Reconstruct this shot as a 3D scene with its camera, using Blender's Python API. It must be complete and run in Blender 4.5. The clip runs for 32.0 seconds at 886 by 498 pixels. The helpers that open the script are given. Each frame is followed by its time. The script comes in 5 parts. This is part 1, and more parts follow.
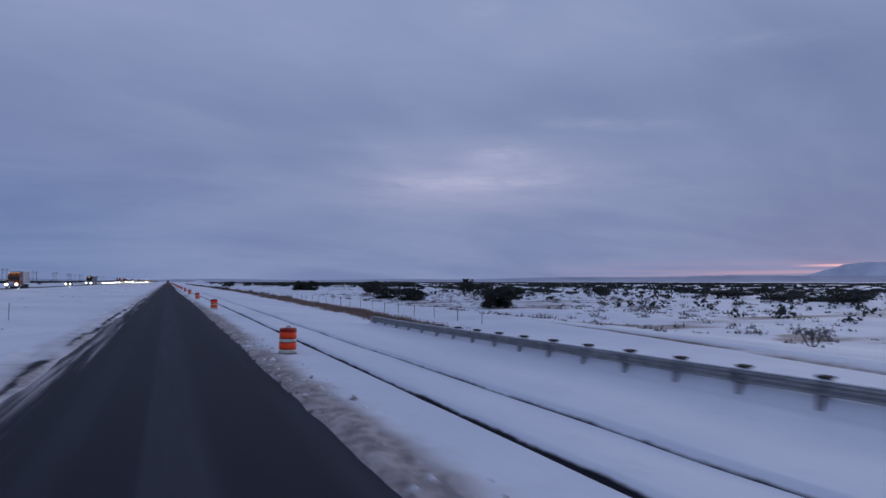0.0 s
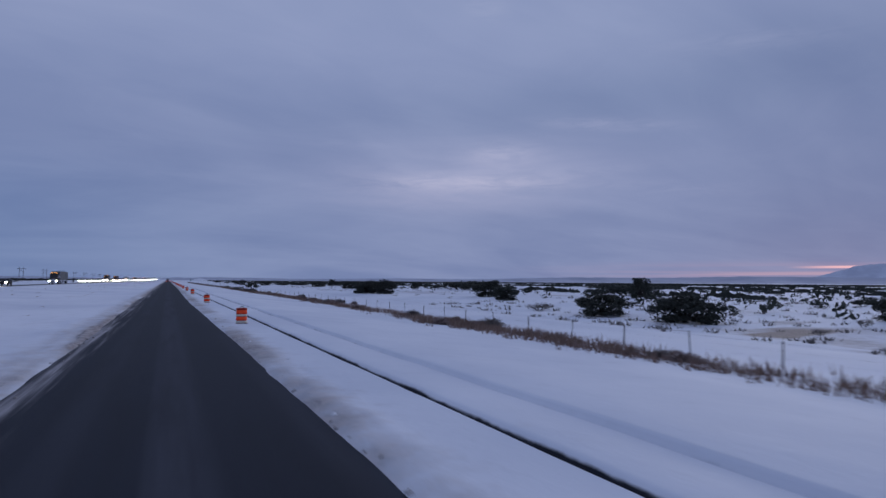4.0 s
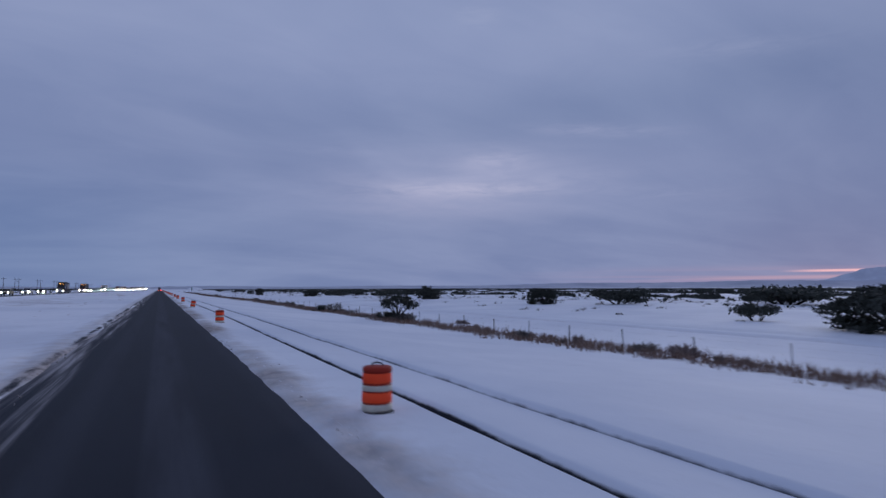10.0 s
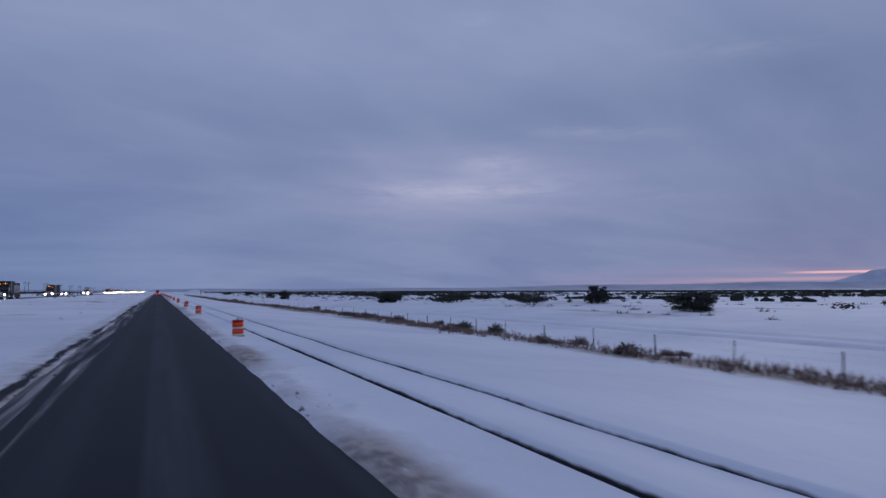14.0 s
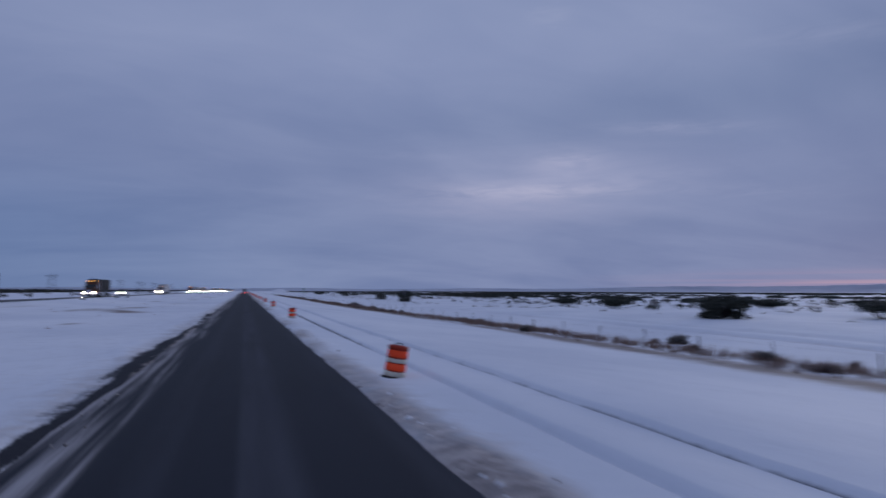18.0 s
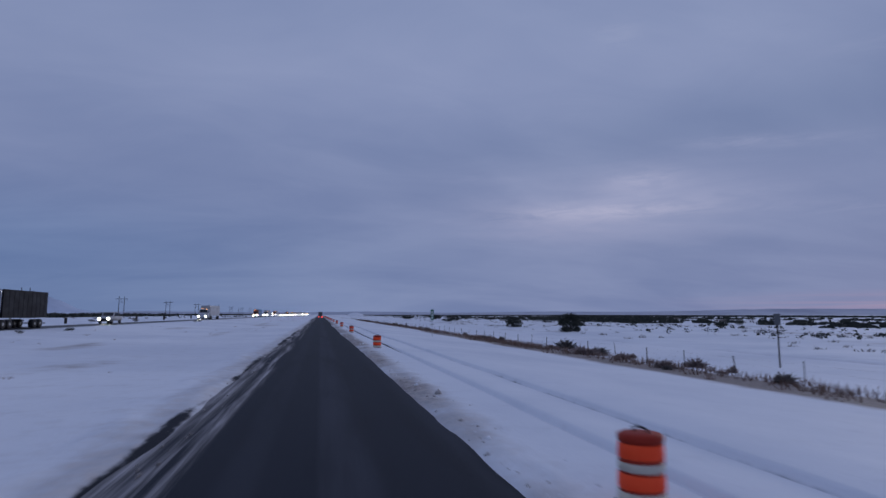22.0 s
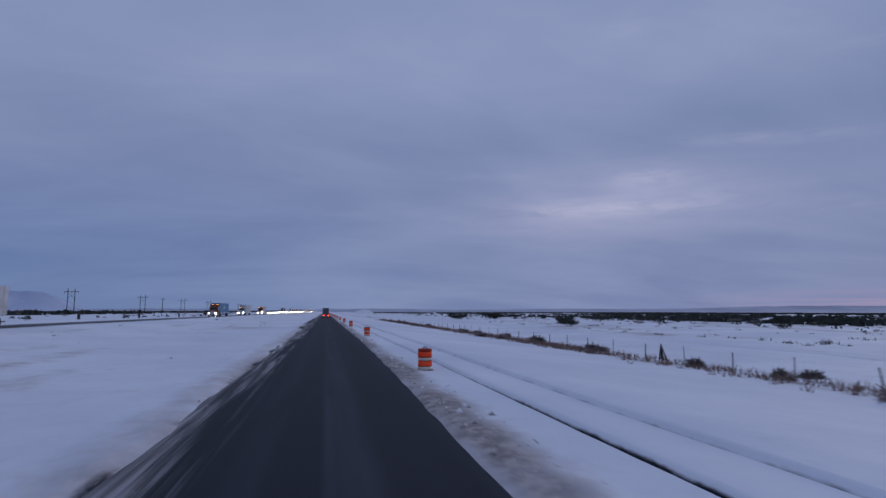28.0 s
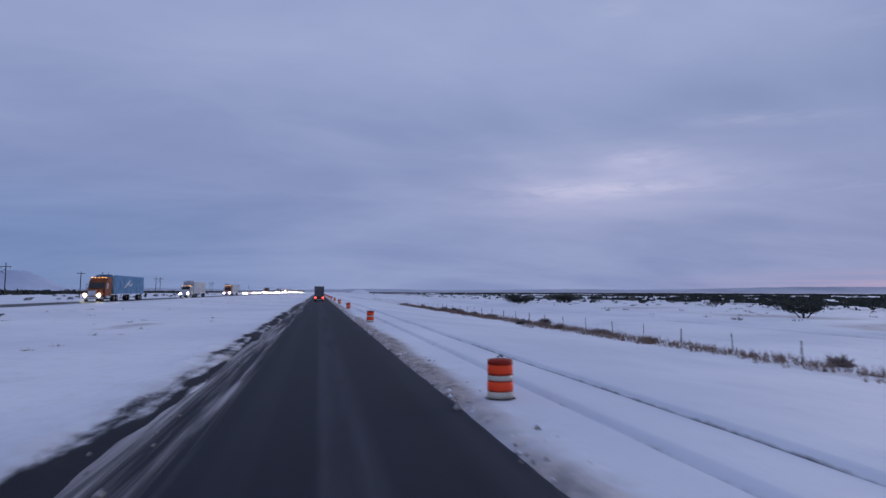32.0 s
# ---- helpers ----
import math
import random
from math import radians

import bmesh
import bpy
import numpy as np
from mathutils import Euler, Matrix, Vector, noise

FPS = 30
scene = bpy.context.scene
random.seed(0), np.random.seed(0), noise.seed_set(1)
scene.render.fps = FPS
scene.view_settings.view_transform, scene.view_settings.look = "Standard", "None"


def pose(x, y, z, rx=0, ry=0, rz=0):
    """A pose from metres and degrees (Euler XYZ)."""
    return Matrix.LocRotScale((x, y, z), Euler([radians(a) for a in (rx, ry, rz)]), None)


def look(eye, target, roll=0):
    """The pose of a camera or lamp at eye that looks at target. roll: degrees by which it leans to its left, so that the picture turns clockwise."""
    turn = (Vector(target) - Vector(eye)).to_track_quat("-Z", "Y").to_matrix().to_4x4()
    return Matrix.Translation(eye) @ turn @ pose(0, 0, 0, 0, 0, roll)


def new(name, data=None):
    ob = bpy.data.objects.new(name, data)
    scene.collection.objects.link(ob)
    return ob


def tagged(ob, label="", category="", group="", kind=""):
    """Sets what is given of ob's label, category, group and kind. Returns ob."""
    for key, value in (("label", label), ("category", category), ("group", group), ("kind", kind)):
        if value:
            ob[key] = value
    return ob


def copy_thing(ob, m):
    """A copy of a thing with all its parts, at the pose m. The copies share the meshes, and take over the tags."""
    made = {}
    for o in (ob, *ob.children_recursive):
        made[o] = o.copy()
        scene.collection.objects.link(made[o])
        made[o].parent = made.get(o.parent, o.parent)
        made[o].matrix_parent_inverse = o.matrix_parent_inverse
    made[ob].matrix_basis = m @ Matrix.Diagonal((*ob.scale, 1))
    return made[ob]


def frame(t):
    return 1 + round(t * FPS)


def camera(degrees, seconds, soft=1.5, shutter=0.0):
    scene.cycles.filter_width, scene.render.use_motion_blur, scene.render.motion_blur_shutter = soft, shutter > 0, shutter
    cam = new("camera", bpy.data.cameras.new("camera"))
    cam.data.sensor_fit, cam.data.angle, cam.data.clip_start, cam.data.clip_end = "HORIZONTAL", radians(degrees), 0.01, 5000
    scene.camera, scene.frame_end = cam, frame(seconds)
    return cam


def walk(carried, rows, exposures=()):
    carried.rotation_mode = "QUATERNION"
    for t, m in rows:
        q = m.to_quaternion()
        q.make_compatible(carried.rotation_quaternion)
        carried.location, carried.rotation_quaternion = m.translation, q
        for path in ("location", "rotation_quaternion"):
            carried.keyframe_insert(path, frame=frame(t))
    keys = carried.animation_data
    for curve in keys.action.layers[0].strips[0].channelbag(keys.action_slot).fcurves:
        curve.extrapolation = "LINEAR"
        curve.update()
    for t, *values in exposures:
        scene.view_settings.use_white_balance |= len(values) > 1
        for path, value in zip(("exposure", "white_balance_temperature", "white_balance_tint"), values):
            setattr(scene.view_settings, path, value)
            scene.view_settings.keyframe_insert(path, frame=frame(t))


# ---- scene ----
cam = camera(76.4, 32.0, soft=1.5, shutter=0.25)

# the drive: straight ahead in the lane at 22 m a second
PATH = [
    (0.0, pose(0.00, 0.0, 2.73, 93.30, 0.00, -25.99)),
    (0.5, pose(-0.00, 11.4, 2.73, 93.13, 0.00, -25.77)),
    (1.0, pose(-0.01, 22.9, 2.72, 93.19, 0.00, -25.90)),
    (1.5, pose(-0.01, 34.3, 2.71, 93.18, -0.10, -25.71)),
    (2.0, pose(-0.02, 45.7, 2.71, 93.18, -0.10, -25.71)),
    (2.5, pose(-0.03, 57.1, 2.71, 93.23, -0.20, -25.75)),
    (3.0, pose(-0.03, 68.5, 2.70, 93.23, -0.20, -25.85)),
    (3.5, pose(-0.04, 79.9, 2.69, 93.23, -0.20, -25.89)),
    (5.5, pose(-0.06, 125.2, 2.67, 93.44, -0.50, -26.66)),
    (6.0, pose(-0.07, 136.5, 2.66, 93.46, -0.20, -26.67)),
    (6.5, pose(-0.07, 147.7, 2.66, 93.41, -0.10, -26.68)),
    (7.0, pose(-0.08, 158.9, 2.65, 93.58, -0.10, -26.81)),
    (7.5, pose(-0.08, 170.1, 2.65, 93.65, 0.00, -26.54)),
    (8.0, pose(-0.09, 181.3, 2.64, 93.65, 0.00, -26.40)),
    (8.5, pose(-0.09, 192.4, 2.64, 93.82, 0.00, -26.54)),
    (9.0, pose(-0.10, 203.5, 2.64, 93.83, 0.10, -26.63)),
    (9.5, pose(-0.11, 214.5, 2.64, 93.94, 0.10, -26.81)),
    (10.0, pose(-0.11, 225.5, 2.64, 93.95, 0.20, -26.68)),
    (10.5, pose(-0.12, 236.4, 2.64, 93.94, 0.10, -26.54)),
    (11.0, pose(-0.12, 247.3, 2.64, 93.83, 0.10, -26.54)),
    (11.5, pose(-0.13, 258.1, 2.64, 94.00, 0.10, -26.54)),
    (12.0, pose(-0.14, 268.9, 2.64, 94.00, 0.10, -26.49)),
    (12.5, pose(-0.14, 279.6, 2.64, 94.00, 0.10, -26.81)),
    (13.0, pose(-0.15, 290.4, 2.64, 94.17, 0.10, -26.94)),
    (13.5, pose(-0.15, 301.1, 2.64, 94.23, 0.20, -26.90)),
    (14.0, pose(-0.16, 311.9, 2.64, 94.18, 0.30, -26.82)),
    (14.5, pose(-0.17, 322.7, 2.64, 94.07, 0.30, -26.64)),
    (16.5, pose(-0.20, 365.8, 2.64, 94.25, -0.40, -26.87)),
    (17.0, pose(-0.22, 376.6, 2.64, 94.20, -0.30, -26.87)),
    (17.5, pose(-0.24, 387.3, 2.64, 94.31, -0.30, -26.87)),
    (17.7, pose(-0.25, 391.6, 2.64, 94.27, -0.22, -26.76)),
    (17.8, pose(-0.25, 393.7, 2.64, 94.25, -0.18, -26.33)),
    (17.9, pose(-0.25, 395.8, 2.64, 94.28, -0.14, -24.91)),
    (18.0, pose(-0.26, 398.0, 2.64, 94.25, -0.10, -19.38)),
    (18.1, pose(-0.26, 400.1, 2.64, 94.31, 0.08, -16.51)),
    (18.2, pose(-0.26, 402.2, 2.64, 94.39, 0.26, -12.25)),
    (18.3, pose(-0.27, 404.4, 2.64, 94.42, 0.44, -11.19)),
    (18.4, pose(-0.27, 406.5, 2.64, 94.45, 0.62, -10.62)),
    (18.5, pose(-0.27, 408.6, 2.64, 94.47, 0.80, -10.58)),
    (19.0, pose(-0.29, 419.2, 2.64, 94.92, 1.10, -10.99)),
    (19.5, pose(-0.31, 429.8, 2.64, 95.69, 1.20, -11.61)),
    (20.0, pose(-0.33, 440.4, 2.63, 96.08, 0.90, -11.91)),
    (20.5, pose(-0.33, 450.9, 2.63, 96.16, 0.50, -12.19)),
    (21.0, pose(-0.33, 461.5, 2.63, 96.29, 0.20, -12.16)),
    (21.5, pose(-0.33, 472.1, 2.63, 96.61, 0.00, -12.13)),
    (22.0, pose(-0.33, 482.7, 2.63, 96.61, 0.00, -12.24)),
    (22.5, pose(-0.33, 493.2, 2.63, 96.69, -0.10, -12.23)),
    (23.0, pose(-0.33, 503.8, 2.63, 96.88, -0.20, -12.05)),
    (23.5, pose(-0.32, 514.5, 2.63, 96.73, -0.30, -12.09)),
    (24.0, pose(-0.32, 525.1, 2.63, 96.59, -0.40, -12.25)),
    (24.5, pose(-0.32, 535.7, 2.63, 96.55, -0.50, -12.35)),
    (25.0, pose(-0.32, 546.4, 2.63, 96.53, -0.40, -12.20)),
    (25.5, pose(-0.32, 557.0, 2.63, 96.42, -0.40, -12.20)),
    (27.5, pose(-0.32, 599.8, 2.63, 96.35, -0.10, -11.96)),
    (28.0, pose(-0.32, 610.5, 2.63, 96.33, 0.00, -11.75)),
    (28.2, pose(-0.32, 614.8, 2.63, 96.22, 0.00, -11.70)),
    (28.3, pose(-0.32, 616.9, 2.63, 95.93, 0.00, -11.71)),
    (28.4, pose(-0.32, 619.1, 2.63, 95.30, 0.00, -11.66)),
    (28.5, pose(-0.32, 621.2, 2.63, 94.68, 0.00, -11.67)),
    (28.6, pose(-0.32, 623.4, 2.63, 92.85, -0.02, -11.70)),
    (28.7, pose(-0.32, 625.5, 2.63, 91.88, -0.04, -11.71)),
    (28.8, pose(-0.32, 627.7, 2.63, 90.79, -0.06, -11.71)),
    (28.9, pose(-0.32, 629.8, 2.63, 90.74, -0.08, -11.71)),
    (29.0, pose(-0.32, 631.9, 2.63, 90.85, -0.10, -11.71)),
    (29.1, pose(-0.32, 634.1, 2.63, 91.08, -0.06, -11.71)),
    (29.2, pose(-0.32, 636.2, 2.63, 91.41, -0.02, -11.71)),
    (29.5, pose(-0.32, 642.6, 2.63, 92.02, 0.10, -11.71)),
    (30.0, pose(-0.32, 653.3, 2.63, 93.19, 0.00, -11.86)),
    (30.5, pose(-0.32, 663.9, 2.63, 93.65, 0.00, -11.96)),
    (31.0, pose(-0.32, 674.5, 2.63, 93.90, -0.10, -12.01)),
    (31.5, pose(-0.32, 685.1, 2.63, 94.01, -0.10, -12.17)),
    (32.0, pose(-0.32, 695.7, 2.63, 94.36, -0.10, -12.44)),
]
walk(cam, PATH, [(0.0, 0.04, 6500, 10), (14.0, -0.02, 6500, 10), (17.0, -0.06, 6500, 10), (26.0, -0.06, 6500, 10), (28.3, 0.02, 6500, 10), (29.0, 0.33, 6700, 11), (32.0, 0.33, 6700, 11)])

# ---- world and sun: overcast dusk, the sun gone down behind the mesa ----
SUN_AZ = 62.0   # degrees to the right of the road's direction


def nd(tree, kind, **inputs):
    n = tree.nodes.new(kind)
    for key, value in inputs.items():
        if key in ("operation", "blend_type", "data_type", "noise_dimensions", "interpolation_type", "sky_type", "sun_disc",
                   "sun_elevation", "sun_rotation", "clamp", "attribute_name", "air_density", "dust_density"):
            if key == "operation":
                n.operation = value
            elif key == "blend_type":
                n.blend_type = value
            elif key == "data_type":
                n.data_type = value
            elif key == "noise_dimensions":
                n.noise_dimensions = value
            elif key == "interpolation_type":
                n.interpolation_type = value
            elif key == "sky_type":
                n.sky_type = value
            elif key == "sun_disc":
                n.sun_disc = value
            elif key == "sun_elevation":
                n.sun_elevation = value
            elif key == "sun_rotation":
                n.sun_rotation = value
            elif key == "attribute_name":
                n.attribute_name = value
            elif key == "dust_density":
                n.dust_density = value
        else:
            slot = n.inputs[int(key[1:])] if key[0] == "i" and key[1:].isdigit() else n.inputs[key.replace("_", " ")]
            if isinstance(value, bpy.types.NodeSocket):
                tree.links.new(value, slot)
            else:
                slot.default_value = value
    return n


def maths(tree, op, a, b=0.0, c=0.0):
    return nd(tree, "ShaderNodeMath", operation=op, i0=a, i1=b, i2=c).outputs[0]


def mix(tree, fac, a, b, how="MIX"):
    n = tree.nodes.new("ShaderNodeMixRGB")
    n.blend_type = how
    for slot, value in zip(n.inputs, (fac, a, b)):
        if isinstance(value, bpy.types.NodeSocket):
            tree.links.new(value, slot)
        elif isinstance(value, tuple) and len(value) == 3:
            slot.default_value = (*value, 1)
        else:
            slot.default_value = value
    return n.outputs[0]


def ramp(tree, value, lo, hi, out_lo=0.0, out_hi=1.0):
    n = tree.nodes.new("ShaderNodeMapRange")
    n.interpolation_type = "SMOOTHSTEP"
    tree.links.new(value, n.inputs[0])
    for i, v in enumerate((lo, hi, out_lo, out_hi)):
        n.inputs[i + 1].default_value = v
    return n.outputs[0]


def noise_of(tree, vec, scale, detail=4.0, rough=0.55, distort=0.0):
    n = tree.nodes.new("ShaderNodeTexNoise")
    if vec is not None:
        tree.links.new(vec, n.inputs["Vector"])
    n.inputs["Scale"].default_value = scale
    n.inputs["Detail"].default_value = detail
    n.inputs["Roughness"].default_value = rough
    n.inputs["Distortion"].default_value = distort
    return n.outputs[0]


def lobe(tree, az, el, a0, e0, wa, we, tilt):
    """A soft oval in the sky round (a0, e0) degrees, tilted a little."""
    da = maths(tree, "SUBTRACT", az, a0)
    de = maths(tree, "SUBTRACT", maths(tree, "SUBTRACT", el, e0), maths(tree, "MULTIPLY", da, tilt * 0.01))
    da, de = maths(tree, "DIVIDE", da, wa), maths(tree, "DIVIDE", de, we)
    return maths(tree, "POWER", 2.718, maths(tree, "MULTIPLY", maths(tree, "ADD", maths(tree, "MULTIPLY", da, da), maths(tree, "MULTIPLY", de, de)), -1.0))


def make_world():
    w = bpy.data.worlds.new("dusk_sky")
    scene.world = w
    w.use_nodes = True
    t = w.node_tree
    t.nodes.clear()
    co = t.nodes.new("ShaderNodeTexCoord").outputs["Generated"]
    sep = t.nodes.new("ShaderNodeSeparateXYZ")
    t.links.new(co, sep.inputs[0])
    x, y, z = sep.outputs
    zz = maths(t, "MAXIMUM", z, 0.0)
    # the cloud deck as a flat layer overhead: streaks shrink towards the horizon
    den = maths(t, "ADD", zz, 0.22)
    comb = t.nodes.new("ShaderNodeCombineXYZ")
    t.links.new(maths(t, "DIVIDE", x, den), comb.inputs[0])
    t.links.new(maths(t, "DIVIDE", y, den), comb.inputs[1])
    turn = t.nodes.new("ShaderNodeMapping")
    t.links.new(comb.outputs[0], turn.inputs[0])
    turn.inputs["Rotation"].default_value = (0, 0, radians(28))
    turn.inputs["Scale"].default_value = (0.55, 1.0, 1.0)
    deck = turn.outputs[0]
    broad = noise_of(t, deck, 0.95, 4, 0.5, 0.7)
    fine = noise_of(t, deck, 3.2, 6, 0.6, 0.8)
    # azimuth in degrees from the road's direction, height in degrees
    az = maths(t, "MULTIPLY", maths(t, "ARCTAN2", x, y), 57.29578)
    el = maths(t, "MULTIPLY", maths(t, "ARCSINE", z), 57.29578)
    low = ramp(t, el, 0.0, 14.0, 1.0, 0.0)
    left = ramp(t, az, -30.0, 30.0, 1.0, 0.0)
    base = mix(t, ramp(t, el, 2.0, 40.0), (0.211, 0.260, 0.446), (0.265, 0.321, 0.514))
    base = mix(t, maths(t, "MULTIPLY", low, left), base, (0.176, 0.245, 0.434))
    shade = maths(t, "ADD", maths(t, "MULTIPLY", ramp(t, broad, 0.33, 0.68), 0.76), maths(t, "MULTIPLY", ramp(t, fine, 0.3, 0.72), 0.24))
    sky = mix(t, shade, mix(t, 1.0, base, (0.83, 0.865, 0.915), "MULTIPLY"), mix(t, 1.0, base, (1.145, 1.12, 1.08), "MULTIPLY"))
    # darker roll of cloud above the thin place, and a paler shelf over it
    sky = mix(t, maths(t, "MULTIPLY", lobe(t, az, el, 46.0, 17.5, 30.0, 4.0, 5.0), 0.8), sky, mix(t, 1.0, sky, (0.78, 0.83, 0.87), "MULTIPLY"))
    sky = mix(t, maths(t, "MULTIPLY", lobe(t, az, el, 12.0, 23.0, 26.0, 6.0, 0.0), 0.7), sky, mix(t, 1.0, sky, (1.14, 1.11, 1.08), "MULTIPLY"))
    sky = mix(t, maths(t, "MULTIPLY", lobe(t, az, el, -27.0, 6.0, 22.0, 5.0, 0.0), 0.9), sky, mix(t, 1.0, sky, (0.78, 0.86, 0.93), "MULTIPLY"))
    # thin place in the deck, where the last light shows through in streaks
    glow = lobe(t, az, el, 29.5, 10.4, 14.0, 3.6, 0.0)
    st = t.nodes.new("ShaderNodeCombineXYZ")
    t.links.new(maths(t, "MULTIPLY", az, 0.045), st.inputs[0])
    t.links.new(maths(t, "MULTIPLY", el, 0.30), st.inputs[1])
    streak = noise_of(t, st.outputs[0], 1.3, 5, 0.55, 0.6)
    wisp = nd(t, "ShaderNodeCombineXYZ", i0=maths(t, "MULTIPLY", az, 0.16), i1=maths(t, "MULTIPLY", el, 0.85))
    torn = ramp(t, noise_of(t, wisp.outputs[0], 1.6, 5, 0.6, 0.5), 0.32, 0.66, 0.25, 1.0)
    glow = maths(t, "MULTIPLY", glow, ramp(t, streak, 0.30, 0.68, 0.45, 1.0))
    sky = mix(t, maths(t, "MULTIPLY", glow, 0.95), sky, (0.345, 0.376, 0.566))
    for a0, e0, wa, we, amount, tone in ((28.5, 10.0, 8.5, 0.85, 1.0, (0.440, 0.450, 0.625)), (32.0, 12.6, 3.4, 1.1, 0.65, (0.425, 0.440, 0.620)), (25.0, 8.4, 9.0, 1.1, 0.30, (0.375, 0.385, 0.565)),
                                         (42.5, 15.2, 6.0, 0.55, 0.42, (0.370, 0.400, 0.590)), (38.0, 11.0, 7.0, 0.5, 0.30, (0.360, 0.392, 0.580)), (47.0, 9.0, 8.0, 0.6, 0.25, (0.345, 0.380, 0.570)),
                                         (17.0, 13.6, 5.0, 0.5, 0.22, (0.340, 0.380, 0.575)), (55.0, 21.0, 7.0, 0.8, 0.25, (0.360, 0.400, 0.590)), (30.5, 26.5, 2.2, 1.2, 0.30, (0.38, 0.42, 0.60))):
        sky = mix(t, maths(t, "MULTIPLY", maths(t, "MULTIPLY", lobe(t, az, el, a0, e0, wa, we, -9.0 if a0 > 40 else 0.0), torn), amount), sky, tone)
    # the deck is thicker away from the thin place, towards the mesa
    sky = mix(t, ramp(t, az, 44.0, 66.0, 0.0, 0.8), sky, mix(t, 1.0, sky, (0.88, 0.89, 0.91), "MULTIPLY"))
    # slits of afterglow along the skyline
    slit = nd(t, "ShaderNodeCombineXYZ", i0=maths(t, "MULTIPLY", az, 0.05), i1=maths(t, "MULTIPLY", el, 3.2))
    sl = noise_of(t, slit.outputs[0], 0.9, 3, 0.5, 0.2)
    wide = maths(t, "MULTIPLY", ramp(t, az, 30.0, 56.0), ramp(t, az, 66.0, 90.0, 1.0, 0.0))
    rim = maths(t, "MULTIPLY", maths(t, "MULTIPLY", wide, ramp(t, el, 0.9, 2.3, 1.0, 0.0)), ramp(t, sl, 0.36, 0.62, 0.25, 1.0))
    sky = mix(t, maths(t, "MULTIPLY", rim, 0.55), sky, (0.40, 0.30, 0.44))
    band = maths(t, "MULTIPLY", ramp(t, el, 1.20, 1.32), ramp(t, el, 1.38, 1.52, 1.0, 0.0))
    band = maths(t, "MULTIPLY", band, maths(t, "MULTIPLY", ramp(t, az, 57.0, 61.5), ramp(t, az, 64.0, 70.0, 1.0, 0.0)))
    sky = mix(t, band, sky, (0.86, 0.50, 0.55))
    under = maths(t, "MULTIPLY", ramp(t, el, 0.60, 0.76), ramp(t, el, 0.86, 1.04, 1.0, 0.0))
    under = maths(t, "MULTIPLY", under, maths(t, "MULTIPLY", ramp(t, az, 46.0, 57.0), ramp(t, az, 61.0, 66.0, 1.0, 0.0)))
    sky = mix(t, maths(t, "MULTIPLY", under, 0.45), sky, (0.60, 0.38, 0.46))
    nishita = nd(t, "ShaderNodeTexSky", sky_type="NISHITA", sun_disc=False, sun_elevation=radians(1.0), sun_rotation=radians(SUN_AZ), dust_density=1.5)
    bg = nd(t, "ShaderNodeBackground", Color=nishita.outputs[0], Strength=0.05)
    bg2 = nd(t, "ShaderNodeBackground", Color=sky, Strength=1.0)
    add = nd(t, "ShaderNodeMixShader", i0=0.97, i1=bg.outputs[0], i2=bg2.outputs[0])   # little of the clear sky comes through the deck
    out = t.nodes.new("ShaderNodeOutputWorld")
    t.links.new(add.outputs[0], out.inputs[0])


make_world()
sun = new("sun", bpy.data.lights.new("sun", "SUN"))
sun.data.energy, sun.data.angle, sun.data.color = 0.65, radians(28), (1.0, 0.95, 0.96)
sun.matrix_world = look((math.sin(radians(SUN_AZ)) * 50, math.cos(radians(SUN_AZ)) * 50, 50 * math.tan(radians(11))), (0, 0, 0))


# ---- materials ----
def material(name, color=(0.5, 0.5, 0.5), rough=0.7, metal=0.0, emit=None, power=0.0):
    m = bpy.data.materials.new(name)
    m.use_nodes = True
    b = m.node_tree.nodes["Principled BSDF"]
    b.inputs["Base Color"].default_value = (*color, 1)
    b.inputs["Roughness"].default_value = rough
    b.inputs["Metallic"].default_value = metal
    if emit:
        b.inputs["Emission Color"].default_value = (*emit, 1)
        b.inputs["Emission Strength"].default_value = power
    return m


def worn(name, color, dark, rough=0.7, metal=0.0, scale=6.0, bump=0.02, amount=0.5, grain=60.0):
    """Two scales of variation round a base colour, with a fine relief."""
    m = material(name, color, rough, metal)
    t = m.node_tree
    b = t.nodes["Principled BSDF"]
    co = t.nodes.new("ShaderNodeTexCoord").outputs["Object"]
    big = noise_of(t, co, scale, 5, 0.6)
    small = noise_of(t, co, grain, 3, 0.6)
    f = maths(t, "MULTIPLY", maths(t, "ADD", ramp(t, big, 0.35, 0.7), maths(t, "MULTIPLY", small, 0.4)), amount)
    t.links.new(mix(t, f, color, dark), b.inputs["Base Color"])
    t.links.new(ramp(t, big, 0.3, 0.7, rough, min(1, rough + 0.2)), b.inputs["Roughness"])
    bm_ = nd(t, "ShaderNodeBump", Height=small, Strength=0.4, Distance=bump)
    t.links.new(bm_.outputs[0], b.inputs["Normal"])
    return m


def leafy(name, a, b_, rough=0.8):
    """Foliage or twigs: every leaf clump differs, and so does every plant."""
    m = material(name, a, rough)
    t = m.node_tree
    b = t.nodes["Principled BSDF"]
    geo = t.nodes.new("ShaderNodeNewGeometry")
    info = t.nodes.new("ShaderNodeObjectInfo")
    f = maths(t, "ADD", maths(t, "MULTIPLY", geo.outputs["Random Per Island"], 0.7), maths(t, "MULTIPLY", info.outputs["Random"], 0.3))
    t.links.new(mix(t, f, a, b_), b.inputs["Base Color"])
    return m


